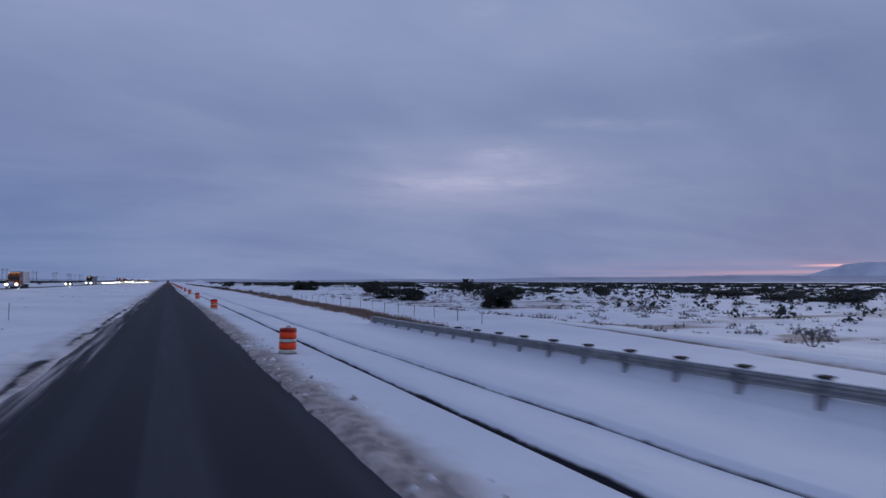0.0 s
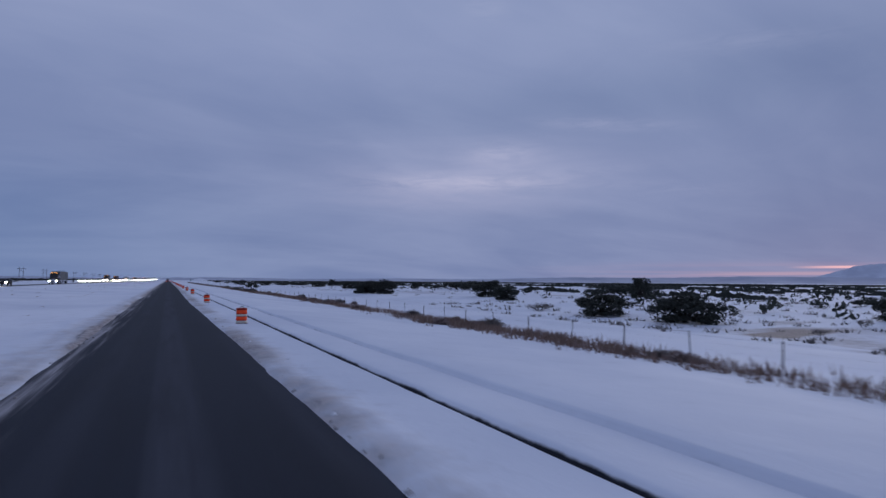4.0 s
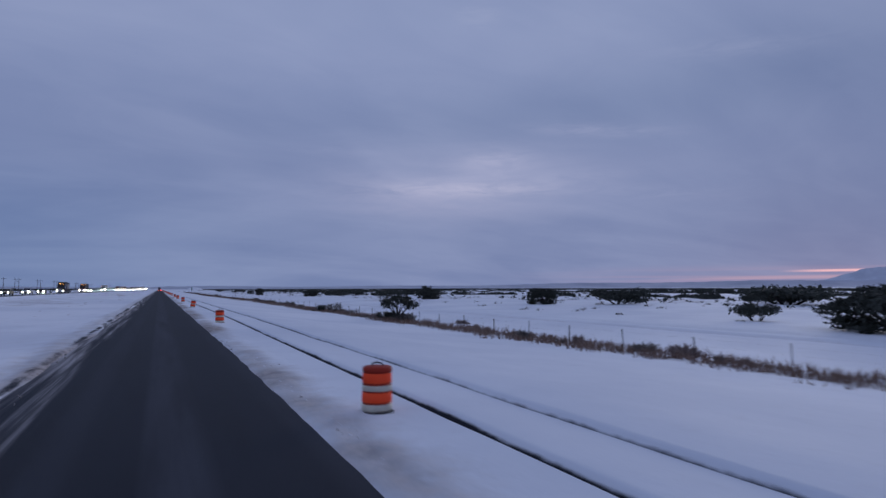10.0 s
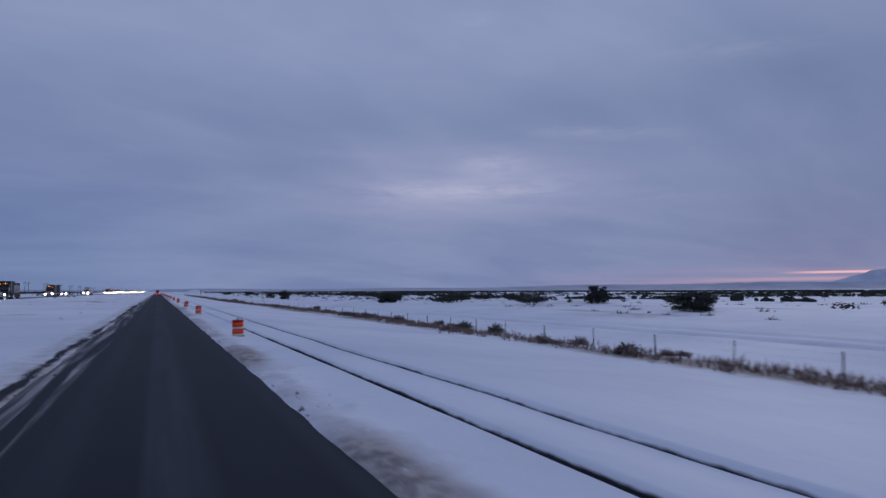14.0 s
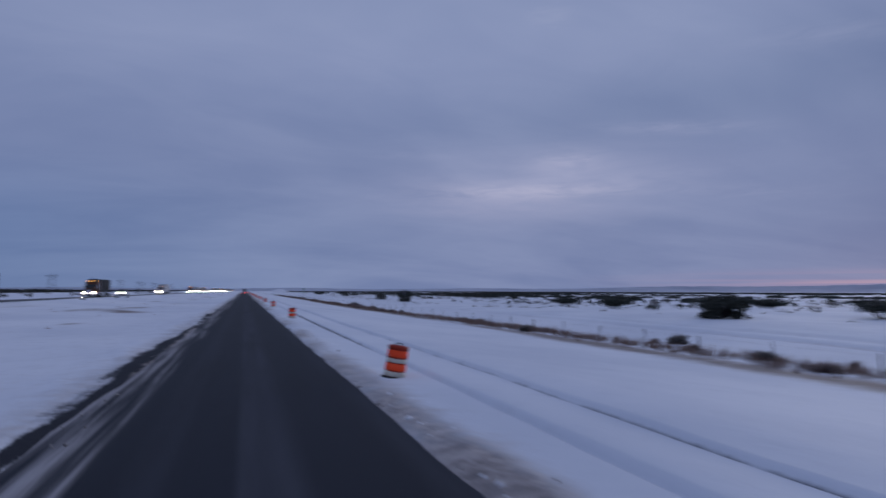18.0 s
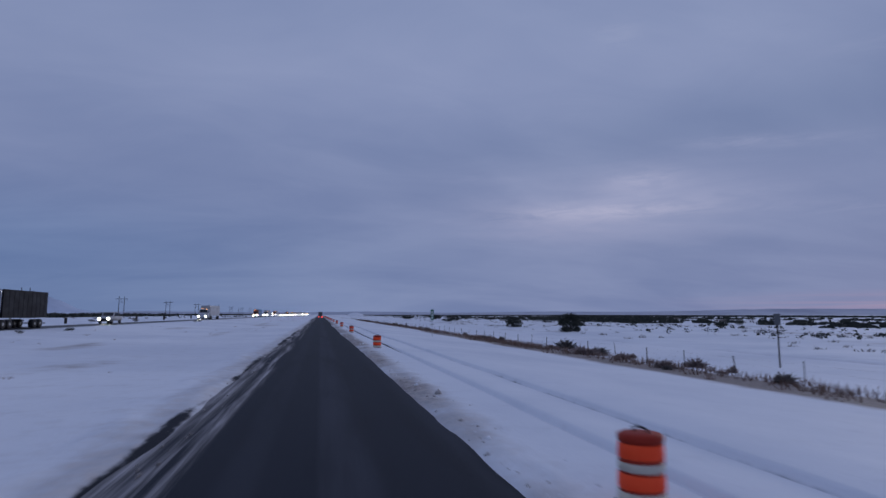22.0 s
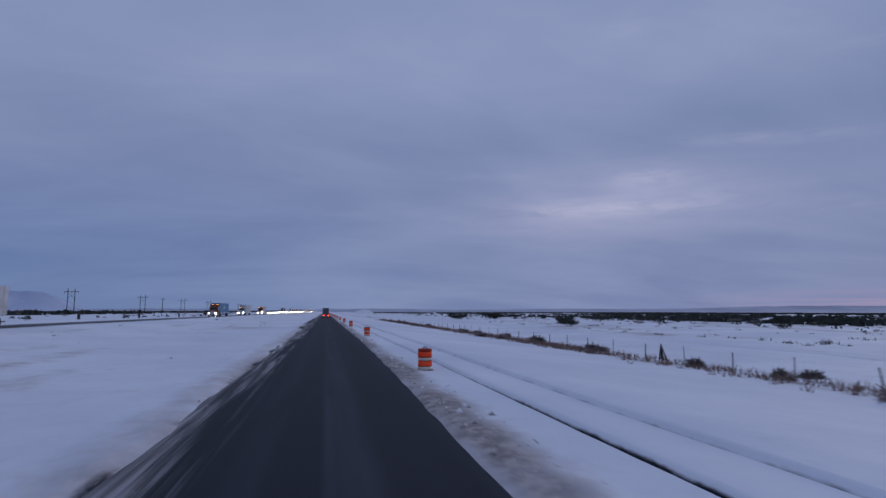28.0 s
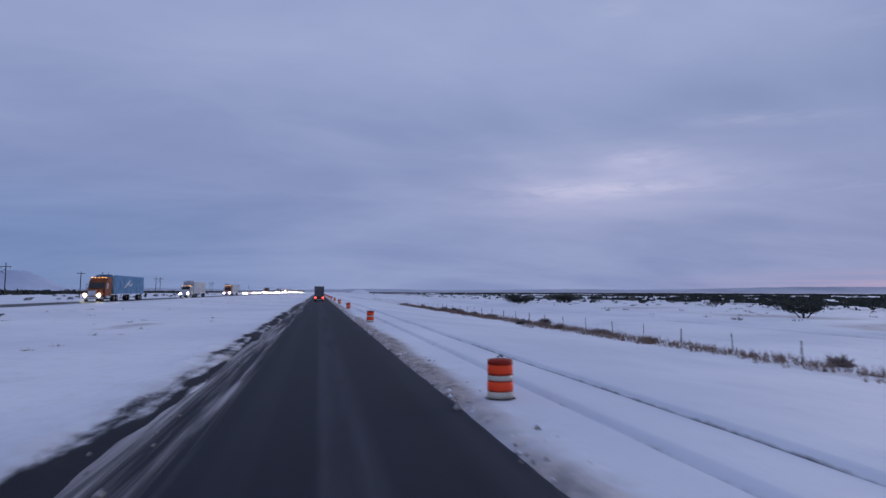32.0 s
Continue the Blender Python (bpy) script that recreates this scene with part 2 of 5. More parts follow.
def make_ground_material():
    m = material("snow_ground", (0.8, 0.8, 0.8), 0.75)
    t = m.node_tree
    b = t.nodes["Principled BSDF"]
    pos = t.nodes.new("ShaderNodeNewGeometry").outputs["Position"]
    big = noise_of(t, pos, 0.06, 5, 0.6)
    mid = noise_of(t, pos, 0.9, 5, 0.6)
    fine = noise_of(t, pos, 9.0, 4, 0.65)
    masks = {}
    for key in ("slush", "bare", "soil"):
        a = t.nodes.new("ShaderNodeAttribute")
        a.attribute_name = key
        masks[key] = a.outputs["Fac"]
    snow = mix(t, ramp(t, big, 0.35, 0.7), (0.775, 0.80, 0.862), (0.655, 0.69, 0.77))
    snow = mix(t, ramp(t, mid, 0.5, 0.75, 0.0, 0.14), snow, (0.56, 0.60, 0.68))
    lumps = noise_of(t, pos, 2.6, 4, 0.6, 0.6)
    rubble = mix(t, ramp(t, maths(t, "ADD", maths(t, "MULTIPLY", lumps, 0.75), maths(t, "MULTIPLY", fine, 0.25)), 0.36, 0.62), (0.20, 0.176, 0.172), (0.47, 0.425, 0.415))
    jag = maths(t, "SUBTRACT", maths(t, "ADD", maths(t, "MULTIPLY", mid, 0.7), maths(t, "MULTIPLY", fine, 0.7)), 0.7)
    soft = maths(t, "SUBTRACT", maths(t, "ADD", maths(t, "MULTIPLY", mid, 0.7), maths(t, "MULTIPLY", lumps, 0.75)), 0.725)
    f = ramp(t, maths(t, "ADD", masks["slush"], maths(t, "MULTIPLY", soft, 0.9)), 0.05, 0.98)
    col = mix(t, f, snow, rubble)
    straw = mix(t, ramp(t, fine, 0.3, 0.7), (0.17, 0.142, 0.135), (0.37, 0.322, 0.305))
    f2 = ramp(t, maths(t, "ADD", masks["soil"], maths(t, "MULTIPLY", jag, 0.85)), 0.14, 0.92)
    col = mix(t, f2, col, straw)
    f3 = ramp(t, maths(t, "ADD", masks["bare"], maths(t, "MULTIPLY", jag, 0.9)), 0.30, 0.74)
    col = mix(t, f3, col, (0.024, 0.026, 0.034))
    t.links.new(col, b.inputs["Base Color"])
    b.inputs["Specular IOR Level"].default_value = 0.08
    h = maths(t, "ADD", maths(t, "MULTIPLY", mid, 0.6), maths(t, "ADD", maths(t, "MULTIPLY", lumps, 0.35), maths(t, "MULTIPLY", fine, 0.15)))
    bump = nd(t, "ShaderNodeBump", Height=h, Strength=0.35, Distance=0.12)
    t.links.new(bump.outputs[0], b.inputs["Normal"])
    return m


def make_road_material(name, wet_left, snow_left):
    """Worn wet asphalt with wheel tracks along y; old snow and slush lie towards one edge."""
    m = material(name, (0.04, 0.04, 0.045), 0.6)
    t = m.node_tree
    b = t.nodes["Principled BSDF"]
    pos = t.nodes.new("ShaderNodeTexCoord").outputs["Object"]
    sep = t.nodes.new("ShaderNodeSeparateXYZ")
    t.links.new(pos, sep.inputs[0])
    x, y, z = sep.outputs
    lane = nd(t, "ShaderNodeCombineXYZ", i0=maths(t, "MULTIPLY", x, 1.0), i1=maths(t, "MULTIPLY", y, 0.035))
    long_ = noise_of(t, lane.outputs[0], 2.2, 5, 0.55)
    grit = noise_of(t, pos, 38.0, 3, 0.7)
    patch = noise_of(t, nd(t, "ShaderNodeCombineXYZ", i0=x, i1=maths(t, "MULTIPLY", y, 0.10)).outputs[0], 0.9, 5, 0.6)
    # the strip between the wheels is drier and paler, with one clean edge
    dry = maths(t, "MULTIPLY", ramp(t, x, -0.36, -0.22), ramp(t, x, 0.45, 0.80, 1.0, 0.0))
    dry2 = maths(t, "MULTIPLY", ramp(t, x, -1.95, -1.65), ramp(t, x, -1.4, -1.1, 1.0, 0.0))
    dry3 = maths(t, "MULTIPLY", ramp(t, x, 2.0, 2.5), 0.7)
    d = maths(t, "ADD", dry, maths(t, "ADD", maths(t, "MULTIPLY", dry2, 0.45), dry3))
    d = maths(t, "MULTIPLY", d, ramp(t, long_, 0.3, 0.7, 0.55, 1.0))
    col = mix(t, d, (0.017, 0.020, 0.030), (0.053, 0.057, 0.073))
    col = mix(t, maths(t, "MULTIPLY", ramp(t, grit, 0.45, 0.75), 0.3), col, (0.048, 0.052, 0.065))
    col = mix(t, ramp(t, patch, 0.45, 0.7, 0.0, 0.35), col, (0.012, 0.013, 0.017))
    # packed snow streaks on the left-hand shoulder, drawn out along the road
    streaks = nd(t, "ShaderNodeCombineXYZ", i0=maths(t, "MULTIPLY", x, 1.9), i1=maths(t, "MULTIPLY", y, 0.035))
    s = noise_of(t, streaks.outputs[0], 1.5, 5, 0.55, 0.3)
    chunk = nd(t, "ShaderNodeCombineXYZ", i0=maths(t, "MULTIPLY", x, 2.0), i1=maths(t, "MULTIPLY", y, 0.06))
    lump = noise_of(t, chunk.outputs[0], 2.2, 5, 0.6, 0.4)
    run = noise_of(t, nd(t, "ShaderNodeCombineXYZ", i0=maths(t, "MULTIPLY", y, 0.045)).outputs[0], 1.0, 3, 0.6)
    edge = ramp(t, x, snow_left - 0.85, snow_left + 0.85, 1.0, 0.0)
    f = maths(t, "ADD", maths(t, "MULTIPLY", s, 1.1), maths(t, "ADD", maths(t, "MULTIPLY", lump, 0.35), maths(t, "ADD", maths(t, "MULTIPLY", run, 0.55), maths(t, "MULTIPLY", edge, 0.2))))
    snowy = maths(t, "MULTIPLY", ramp(t, f, 0.98, 1.32), ramp(t, maths(t, "ADD", x, maths(t, "MULTIPLY", run, 0.6)), snow_left + 0.55, snow_left + 0.95, 1.0, 0.0))
    col = mix(t, maths(t, "MULTIPLY", snowy, 0.9), col, mix(t, ramp(t, lump, 0.35, 0.65), (0.15, 0.145, 0.15), (0.41, 0.395, 0.415)))
    col = mix(t, ramp(t, maths(t, "ADD", x, maths(t, "MULTIPLY", lump, 0.5)), 3.0, 3.3, 0.0, 0.7), col, (0.22, 0.20, 0.20))
    t.links.new(col, b.inputs["Base Color"])
    t.links.new(ramp(t, maths(t, "ADD", d, snowy), 0.0, 1.0, 0.75, 0.9), b.inputs["Roughness"])
    b.inputs["Specular IOR Level"].default_value = 0.15
    bump = nd(t, "ShaderNodeBump", Height=maths(t, "ADD", grit, maths(t, "MULTIPLY", snowy, 3.0)), Strength=0.35, Distance=0.012)
    t.links.new(bump.outputs[0], b.inputs["Normal"])
    return m


M_GROUND = make_ground_material()
M_ROAD = make_road_material("worn_asphalt", 0.0, -2.80)
M_ROAD_FAR = worn("dark_wet_asphalt", (0.030, 0.031, 0.036), (0.012, 0.012, 0.016), 0.5, 0, 0.4, 0.01, 0.6)
M_ORANGE = worn("fluorescent_orange_plastic", (1.0, 0.076, 0.010), (0.95, 0.048, 0.008), 0.6, 0, 3.0, 0.002, 0.3, 40)
M_WHITE_BAND = worn("reflective_white_sheeting", (0.62, 0.58, 0.48), (0.42, 0.39, 0.34), 0.35, 0, 4.0, 0.002, 0.5, 40)
M_RUBBER = worn("black_rubber", (0.018, 0.018, 0.02), (0.06, 0.06, 0.065), 0.85, 0, 6, 0.004)
M_STEEL = worn("galvanised_steel", (0.40, 0.42, 0.45), (0.24, 0.25, 0.28), 0.55, 0.3, 2.0, 0.004)
M_WOODPOST = worn("weathered_timber", (0.07, 0.055, 0.048), (0.035, 0.028, 0.025), 0.9, 0, 3, 0.01)
M_FROSTED = worn("snow_plastered_timber", (0.36, 0.36, 0.39), (0.14, 0.13, 0.13), 0.9, 0, 3, 0.01)
M_POLE = worn("creosoted_pole", (0.045, 0.038, 0.035), (0.02, 0.018, 0.018), 0.9, 0, 1, 0.01)
M_WIRE = worn("rusty_wire", (0.10, 0.075, 0.065), (0.05, 0.04, 0.04), 0.9, 0, 8, 0.001)
M_SIGN = worn("green_reflective_sheeting", (0.008, 0.15, 0.085), (0.005, 0.10, 0.06), 0.4, 0, 3, 0.001, 0.4)
M_SIGN_WHITE = material("white_sheeting", (0.55, 0.58, 0.58), 0.5)
M_LEAF = leafy("dark_evergreen_leaves", (0.012, 0.016, 0.012), (0.045, 0.050, 0.038))
M_TWIG = leafy("dry_tumbleweed_twigs", (0.16, 0.122, 0.116), (0.38, 0.305, 0.285))
M_GRASS = leafy("dead_straw_grass", (0.13, 0.078, 0.062), (0.30, 0.205, 0.16))
M_SAGE = leafy("grey_sage", (0.08, 0.075, 0.072), (0.24, 0.215, 0.20))
M_BARK = worn("dark_bark", (0.035, 0.028, 0.025), (0.015, 0.012, 0.012), 0.95, 0, 4, 0.02)
M_CLOD = worn("dirty_snow_clod", (0.42, 0.40, 0.40), (0.16, 0.14, 0.135), 0.85, 0, 5, 0.02, 0.8, 30)
M_CLEAN_SNOW = worn("snow_lump", (0.78, 0.80, 0.86), (0.62, 0.64, 0.70), 0.8, 0, 2, 0.03)
# snow-dusted hills; the haze of distance is put into their pale blue colours
M_HILL = worn("haze_tinted_dusted_rock", (0.64, 0.68, 0.78), (0.40, 0.43, 0.53), 0.95, 0, 0.004, 1.0, 0.7, 0.03)
M_HILL_LOW = worn("haze_tinted_dusted_slopes", (0.44, 0.47, 0.57), (0.30, 0.33, 0.43), 0.95, 0, 0.004, 1.0, 0.7, 0.03)
M_HILL_FAR = worn("haze_blue_dusted_rock", (0.50, 0.57, 0.72), (0.36, 0.42, 0.56), 0.95, 0, 0.004, 1.0, 0.7, 0.03)
M_HEAD = material("headlight_glow", (1, 1, 1), 0.3, 0, (1.0, 0.90, 0.70), 150.0)
M_AMBER = material("amber_glow", (1, 0.5, 0.1), 0.3, 0, (1.0, 0.42, 0.08), 5.0)
M_TAIL = material("tail_glow", (1, 0.05, 0.03), 0.3, 0, (1.0, 0.05, 0.04), 9.0)
M_GLASS_DARK = material("dark_window_glass", (0.012, 0.014, 0.018), 0.08)
M_CHROME = material("chrome", (0.6, 0.6, 0.62), 0.18, 1.0)


def paint(name, color):
    m = worn(name, color, tuple(c * 0.45 for c in color), 0.5, 0, 0.8, 0.002, 0.45, 20)
    m.node_tree.nodes["Principled BSDF"].inputs["Specular IOR Level"].default_value = 0.2   # road grime dulls the paint
    return m


P_RED = paint("red_paint", (0.22, 0.03, 0.03))
P_ORANGE = paint("orange_paint", (0.20, 0.062, 0.026))
P_WHITE = paint("white_paint", (0.50, 0.51, 0.54))
P_WRAP = paint("dusty_white_wrap", (0.30, 0.31, 0.34))
P_BLUE = paint("blue_panel", (0.10, 0.23, 0.40))
P_BLACK = paint("black_paint", (0.014, 0.014, 0.017))
P_GREY = paint("grey_paint", (0.13, 0.137, 0.15))
P_BROWN = paint("brown_paint", (0.075, 0.030, 0.018))
P_MOULD = paint("moulded_orange", (0.36, 0.032, 0.016))
P_TAN = paint("tan_paint", (0.36, 0.33, 0.24))


# ---- helpers of the build ----
rng = np.random.default_rng(7)


def mesh_object(name, verts, faces, mat, parent=None, smooth=False):
    me = bpy.data.meshes.new(name)
    me.from_pydata(verts, [], faces)
    me.materials.append(mat)
    if smooth:
        me.polygons.foreach_set("use_smooth", [True] * len(me.polygons))
    ob = new(name, me)
    ob.parent = parent
    return ob


def part(name, bm, mat, parent, label="", smooth=False):
    me = bpy.data.meshes.new(name)
    bm.normal_update()
    bm.to_mesh(me)
    bm.free()
    me.materials.append(mat)
    if smooth:
        me.polygons.foreach_set("use_smooth", [True] * len(me.polygons))
    ob = new(name, me)
    ob.parent = parent
    if label:
        tagged(ob, label)
    return ob


def thing(name, label, category, group="", at=(0, 0, 0)):
    e = new(name)
    e.empty_display_size = 0.2
    e.location = at
    return tagged(e, label, category, group)


def box(bm, lo, hi, bevel=0.0):
    """A box between two corners, with rounded edges."""
    c = [(a + b) / 2 for a, b in zip(lo, hi)]
    s = [b - a for a, b in zip(lo, hi)]
    r = bmesh.ops.create_cube(bm, size=1, matrix=Matrix.LocRotScale(c, None, s))
    if bevel:
        edges = list({e for v in r["verts"] for e in v.link_edges})
        bmesh.ops.bevel(bm, geom=edges, offset=bevel, segments=2, affect="EDGES", profile=0.6)
    return bm


def lathe(bm, profile, n=20, at=(0, 0, 0), axis="Z"):
    """Turns (radius, height) pairs round an axis."""
    rings = []
    for r, h in profile:
        ring = []
        for i in range(n):
            a = 2 * math.pi * i / n
            p = (r * math.cos(a), r * math.sin(a), h)
            if axis == "X":
                p = (h, p[0], p[1])
            if axis == "Y":
                p = (p[0], h, p[1])
            ring.append(bm.verts.new((p[0] + at[0], p[1] + at[1], p[2] + at[2])))
        rings.append(ring)
    for a, b in zip(rings, rings[1:]):
        for i in range(n):
            bm.faces.new((a[i], a[(i + 1) % n], b[(i + 1) % n], b[i]))
    bm.faces.new(rings[0][::-1])
    bm.faces.new(rings[-1])
    bmesh.ops.recalc_face_normals(bm, faces=bm.faces)
    return bm


def prism(bm, outline, x0, x1):
    """A side outline of (y, z) points drawn out across x."""
    a = [bm.verts.new((x0, p[0], p[1])) for p in outline]
    b = [bm.verts.new((x1, p[0], p[1])) for p in outline]
    n = len(outline)
    bm.faces.new(a)
    bm.faces.new(b[::-1])
    for i in range(n):
        bm.faces.new((a[i], b[i], b[(i + 1) % n], a[(i + 1) % n]))
    bmesh.ops.recalc_face_normals(bm, faces=bm.faces)
    return bm


def tube(bm, pts, radii, n=6):
    """A tapered limb along a line of points."""
    rings = []
    for i, (p, r) in enumerate(zip(pts, radii)):
        d = Vector(pts[min(i + 1, len(pts) - 1)]) - Vector(pts[max(i - 1, 0)])
        q = d.to_track_quat("Z", "Y")
        rings.append([bm.verts.new(Vector(p) + q @ Vector((r * math.cos(2 * math.pi * k / n), r * math.sin(2 * math.pi * k / n), 0))) for k in range(n)])
    for a, b in zip(rings, rings[1:]):
        for k in range(n):
            bm.faces.new((a[k], a[(k + 1) % n], b[(k + 1) % n], b[k]))
    bm.faces.new(rings[-1])
    return bm


def lattice_noise(x, y, scale, seed):
    """Smooth value noise on arrays, from -1 to 1."""
    u, v = x / scale + 1000.0, y / scale + 1000.0
    i, j = np.floor(u).astype(np.int64), np.floor(v).astype(np.int64)
    a, b = u - i, v - j
    a, b = a * a * (3 - 2 * a), b * b * (3 - 2 * b)

    def h(p, q):
        k = (p * 374761393 + q * 668265263 + seed * 974711) & 0x7FFFFFFF
        k = ((k ^ (k >> 13)) * 1274126177) & 0x7FFFFFFF
        return ((k ^ (k >> 16)) & 0xFFFF) / 32767.5 - 1
    return (h(i, j) * (1 - a) + h(i + 1, j) * a) * (1 - b) + (h(i, j + 1) * (1 - a) + h(i + 1, j + 1) * a) * b


def fract(x, y, scale, seed, octaves=3):
    return sum(lattice_noise(x, y, scale / 2 ** k, seed + k) / 1.7 ** k for k in range(octaves))


def step(x, a, b):
    u = np.clip((x - a) / (b - a), 0, 1)
    return u * u * (3 - 2 * u)


# ---- ground: one sheet of snow to the horizon ----
PROFILE_X = [-5000, -300, -90, -46, -39, -37, -30.5, -28, -18, -9, -5.5, -4.2, 4.5, 8.6, 10.5, 12.5, 17, 20, 26, 34, 50, 120, 400, 1500, 5000]
PROFILE_Z = [-2.2, 0.1, 0.2, 0.6, 1.02, 1.06, 1.06, 0.92, 0.36, 0.10, 0.09, 0.04, 0.06, 0.03, -0.08, -0.28, -0.72, -0.95, -1.2, -1.35, -1.55, -1.65, -1.8, -2.2, -2.2]


def ground_z(x, y):
    """Height of the broad land, without the fine relief of the snow."""
    x, y = np.asarray(x, float), np.asarray(y, float)
    z = np.interp(x, PROFILE_X, PROFILE_Z)
    swell = np.interp(y, [-200, 0, 100, 150, 210, 300, 430, 480, 550, 620, 740, 860, 1000], [-0.6, -1.2, -1.2, -0.65, 0.30, 0.80, 1.35, 0.85, -0.2, 0.0, 0.55, 0.75, 0.5])
    z = z + swell * step(x, 30, 55) * (1 - step(x, 160, 450))
    away = step(np.abs(x), 30, 70)
    z = z + away * (0.28 * fract(x, y, 40, 3, 3))
    return z


# thin places of the median's snow: x, y, half width, half length, slant, strength
PATCHES = [(-13.6, 470.3, 2.3, 2.9, 0.1, 0.85), (-14.0, 486, 1.5, 7.0, -0.25, 0.45), (-12.0, 445.5, 0.6, 1.6, -0.3, 0.5), (-11.9, 513, 1.2, 6.0, -0.1, 0.38), (-12.6, 560, 0.9, 18, 0.02, 0.32),
           (-11.5, 584, 0.7, 2.0, -0.9, 0.45), (-9.6, 568.3, 0.5, 1.0, -0.6, 0.45), (-14.2, 640, 1.2, 14, 0.05, 0.38), (-13.2, 680.5, 0.7, 3.5, -0.5, 0.42), (-16.3, 715, 1.0, 3.0, -0.2, 0.42),
           (-13.0, 740, 0.9, 6.0, -0.1, 0.4), (-12.5, 610, 0.9, 7.0, 0.1, 0.3), (-17, 530, 1.0, 5.0, 0.1, 0.28)]


def rut_shift(y):
    """The ruts wander as the plough did."""
    at = [0, 30, 76, 120, 142, 165, 187, 231, 253, 274, 296, 317, 360, 447, 500, 533, 554, 585, 618, 660]
    off = [0.08, 0.12, 0.17, 0.05, -0.02, -0.08, -0.16, -0.15, 0.04, 0.22, 0.26, 0.12, 0.0, -0.18, -0.06, -0.10, -0.38, -0.10, 0.0, 0.02]
    return np.interp(y, at, off) + 0.02 * np.sin(y / 7.3 + 1)


def build_ground():
    xs = np.concatenate([
        -np.geomspace(5000, 50, 30), np.linspace(-46, -37, 8), [-36.5, -36, -31.2, -30.6], np.linspace(-29, -7, 40), np.linspace(-6.6, -2.0, 40), [-1.0, 0, 1.5],
        np.linspace(2.2, 4.6, 28), [4.85, 5.05, 5.15, 5.21, 5.24, 5.27, 5.31, 5.35, 5.41, 5.5, 5.62, 5.8, 6.0, 6.3, 6.6, 6.85, 7.05, 7.13, 7.18, 7.22, 7.27, 7.33, 7.42, 7.55, 7.8, 8.2],
        np.linspace(8.6, 12.2, 10), [12.4, 12.52, 12.6, 12.68, 12.8], np.linspace(13.0, 28, 38), np.linspace(29, 41.6, 36), np.linspace(42, 55, 44), np.geomspace(56, 5000, 40)])
    ys = np.concatenate([-np.geomspace(4800, 45, 14), np.arange(-40, 770, 0.55), np.geomspace(771, 4900, 70)])
    X, Y = np.meshgrid(xs, ys)
    drift = step(X, 4.5, 5.1) * (1 - step(X, 8.0, 11.0))
    U = X                       # columns that follow the ruts
    X = X + drift * rut_shift(Y)
    Z = ground_z(X, Y)
    near = (np.abs(X) < 60)
    # drifts and ripples
    Z += np.where(near, 0.030 * fract(X, Y * 0.5, 3.0, 11, 3) * step(np.abs(X), 3.5, 8) * (1 - step(np.abs(U - 5.6), 1.2, 0.2)), 0)
    Z += 0.05 * fract(X, Y, 9.0, 17, 2) * step(X, 9, 14)
    # the snow thins out over the asphalt with a ragged edge
    e_r = 2.50 + np.interp(Y, [0, 30, 54, 78, 120, 166, 212, 250, 300, 400, 540, 556, 580, 595, 617, 640, 662, 690, 760], [0.02, 0.12, 0.18, 0.16, -0.05, -0.40, -0.28, -0.04, -0.05, 0.0, -0.11, -0.34, -0.18, -0.20, -0.38, -0.02, 0.20, 0.20, 0.14]) + 0.022 * fract(X * 0, Y, 9.0, 21, 3) + 0.03 * fract(X, Y * 0.6, 0.9, 25, 2)
    e_l = -3.05 - 0.25 * step(Y, 300, 480) + 0.12 * fract(X * 0, Y, 16.0, 31, 3) + 0.09 * fract(X, Y * 0.3, 1.2, 35, 3)
    over = np.where(X > 0, step(X, e_r - 0.1, e_r + 0.40), step(-X, -e_l - 0.1, -e_l + 0.6))
    Z = np.where(np.abs(X) < 8, Z * over + (1 - over) * -0.07, Z)
    rough = np.where(X > 0, np.exp(-((X - 3.3) / 0.5) ** 2), np.exp(-((X + 3.8) / 0.75) ** 2)) * (np.abs(X) < 8)
    Z += rough * over * (0.055 * fract(X, Y * np.where(X < 0, 0.3, 0.8), 0.9, 41, 3) + 0.035)
    # crusted rim of ploughed snow on the median side
    rim = np.exp(-((X + 4.7) / 0.7) ** 2) * (X < -2)
    Z += rim * np.maximum(0.02, 0.06 + 0.09 * fract(X, Y * 0.6, 1.3, 43, 3))
    Z = np.where((X < -4.15) & (X > -8), np.maximum(Z, 0.02), Z)
    # the two ruts on the closed side, each with a bank beyond it
    # the first rut is cut to the asphalt in places and only a soft hollow in others
    cut1 = np.interp(Y, [0, 345, 368, 414, 436, 460, 470, 518, 532, 616, 634, 690, 702], [1, 1, 0.12, 0.14, 0.95, 0.95, 0.25, 0.25, 0.95, 0.95, 0.50, 0.45, 0.42])
    wid1 = (0.085 - 0.02 * step(cut1, 0.2, 0.8)) * (1 + 0.22 * fract(X * 0, Y, 2.0, 51, 2))
    g1 = np.exp(-((U - 5.26) / wid1) ** 2)
    cut2 = np.interp(Y, [0, 36, 55, 130, 228, 250, 264, 330, 370, 440, 470, 540, 900], [0.7, 0.62, 0.55, 0.52, 0.50, 0.56, 0.78, 0.65, 0.7, 0.55, 0.46, 0.48, 0.46]) + 0.08 * fract(X * 0, Y, 35.0, 61, 2)
    wid2 = 0.085 - 0.03 * step(cut2, 0.3, 0.7)
    g2 = np.exp(-((U - 7.2) / wid2) ** 2)
    r1, r2 = g1 * cut1, g2 * cut2
    Z += -0.09 * g1 - 0.06 * g2
    Z += 0.085 * step(U, 5.27, 5.38) * (1 - step(U, 5.6, 7.18)) + 0.105 * step(U, 7.20, 7.30) * (1 - step(U, 7.6, 11.0))
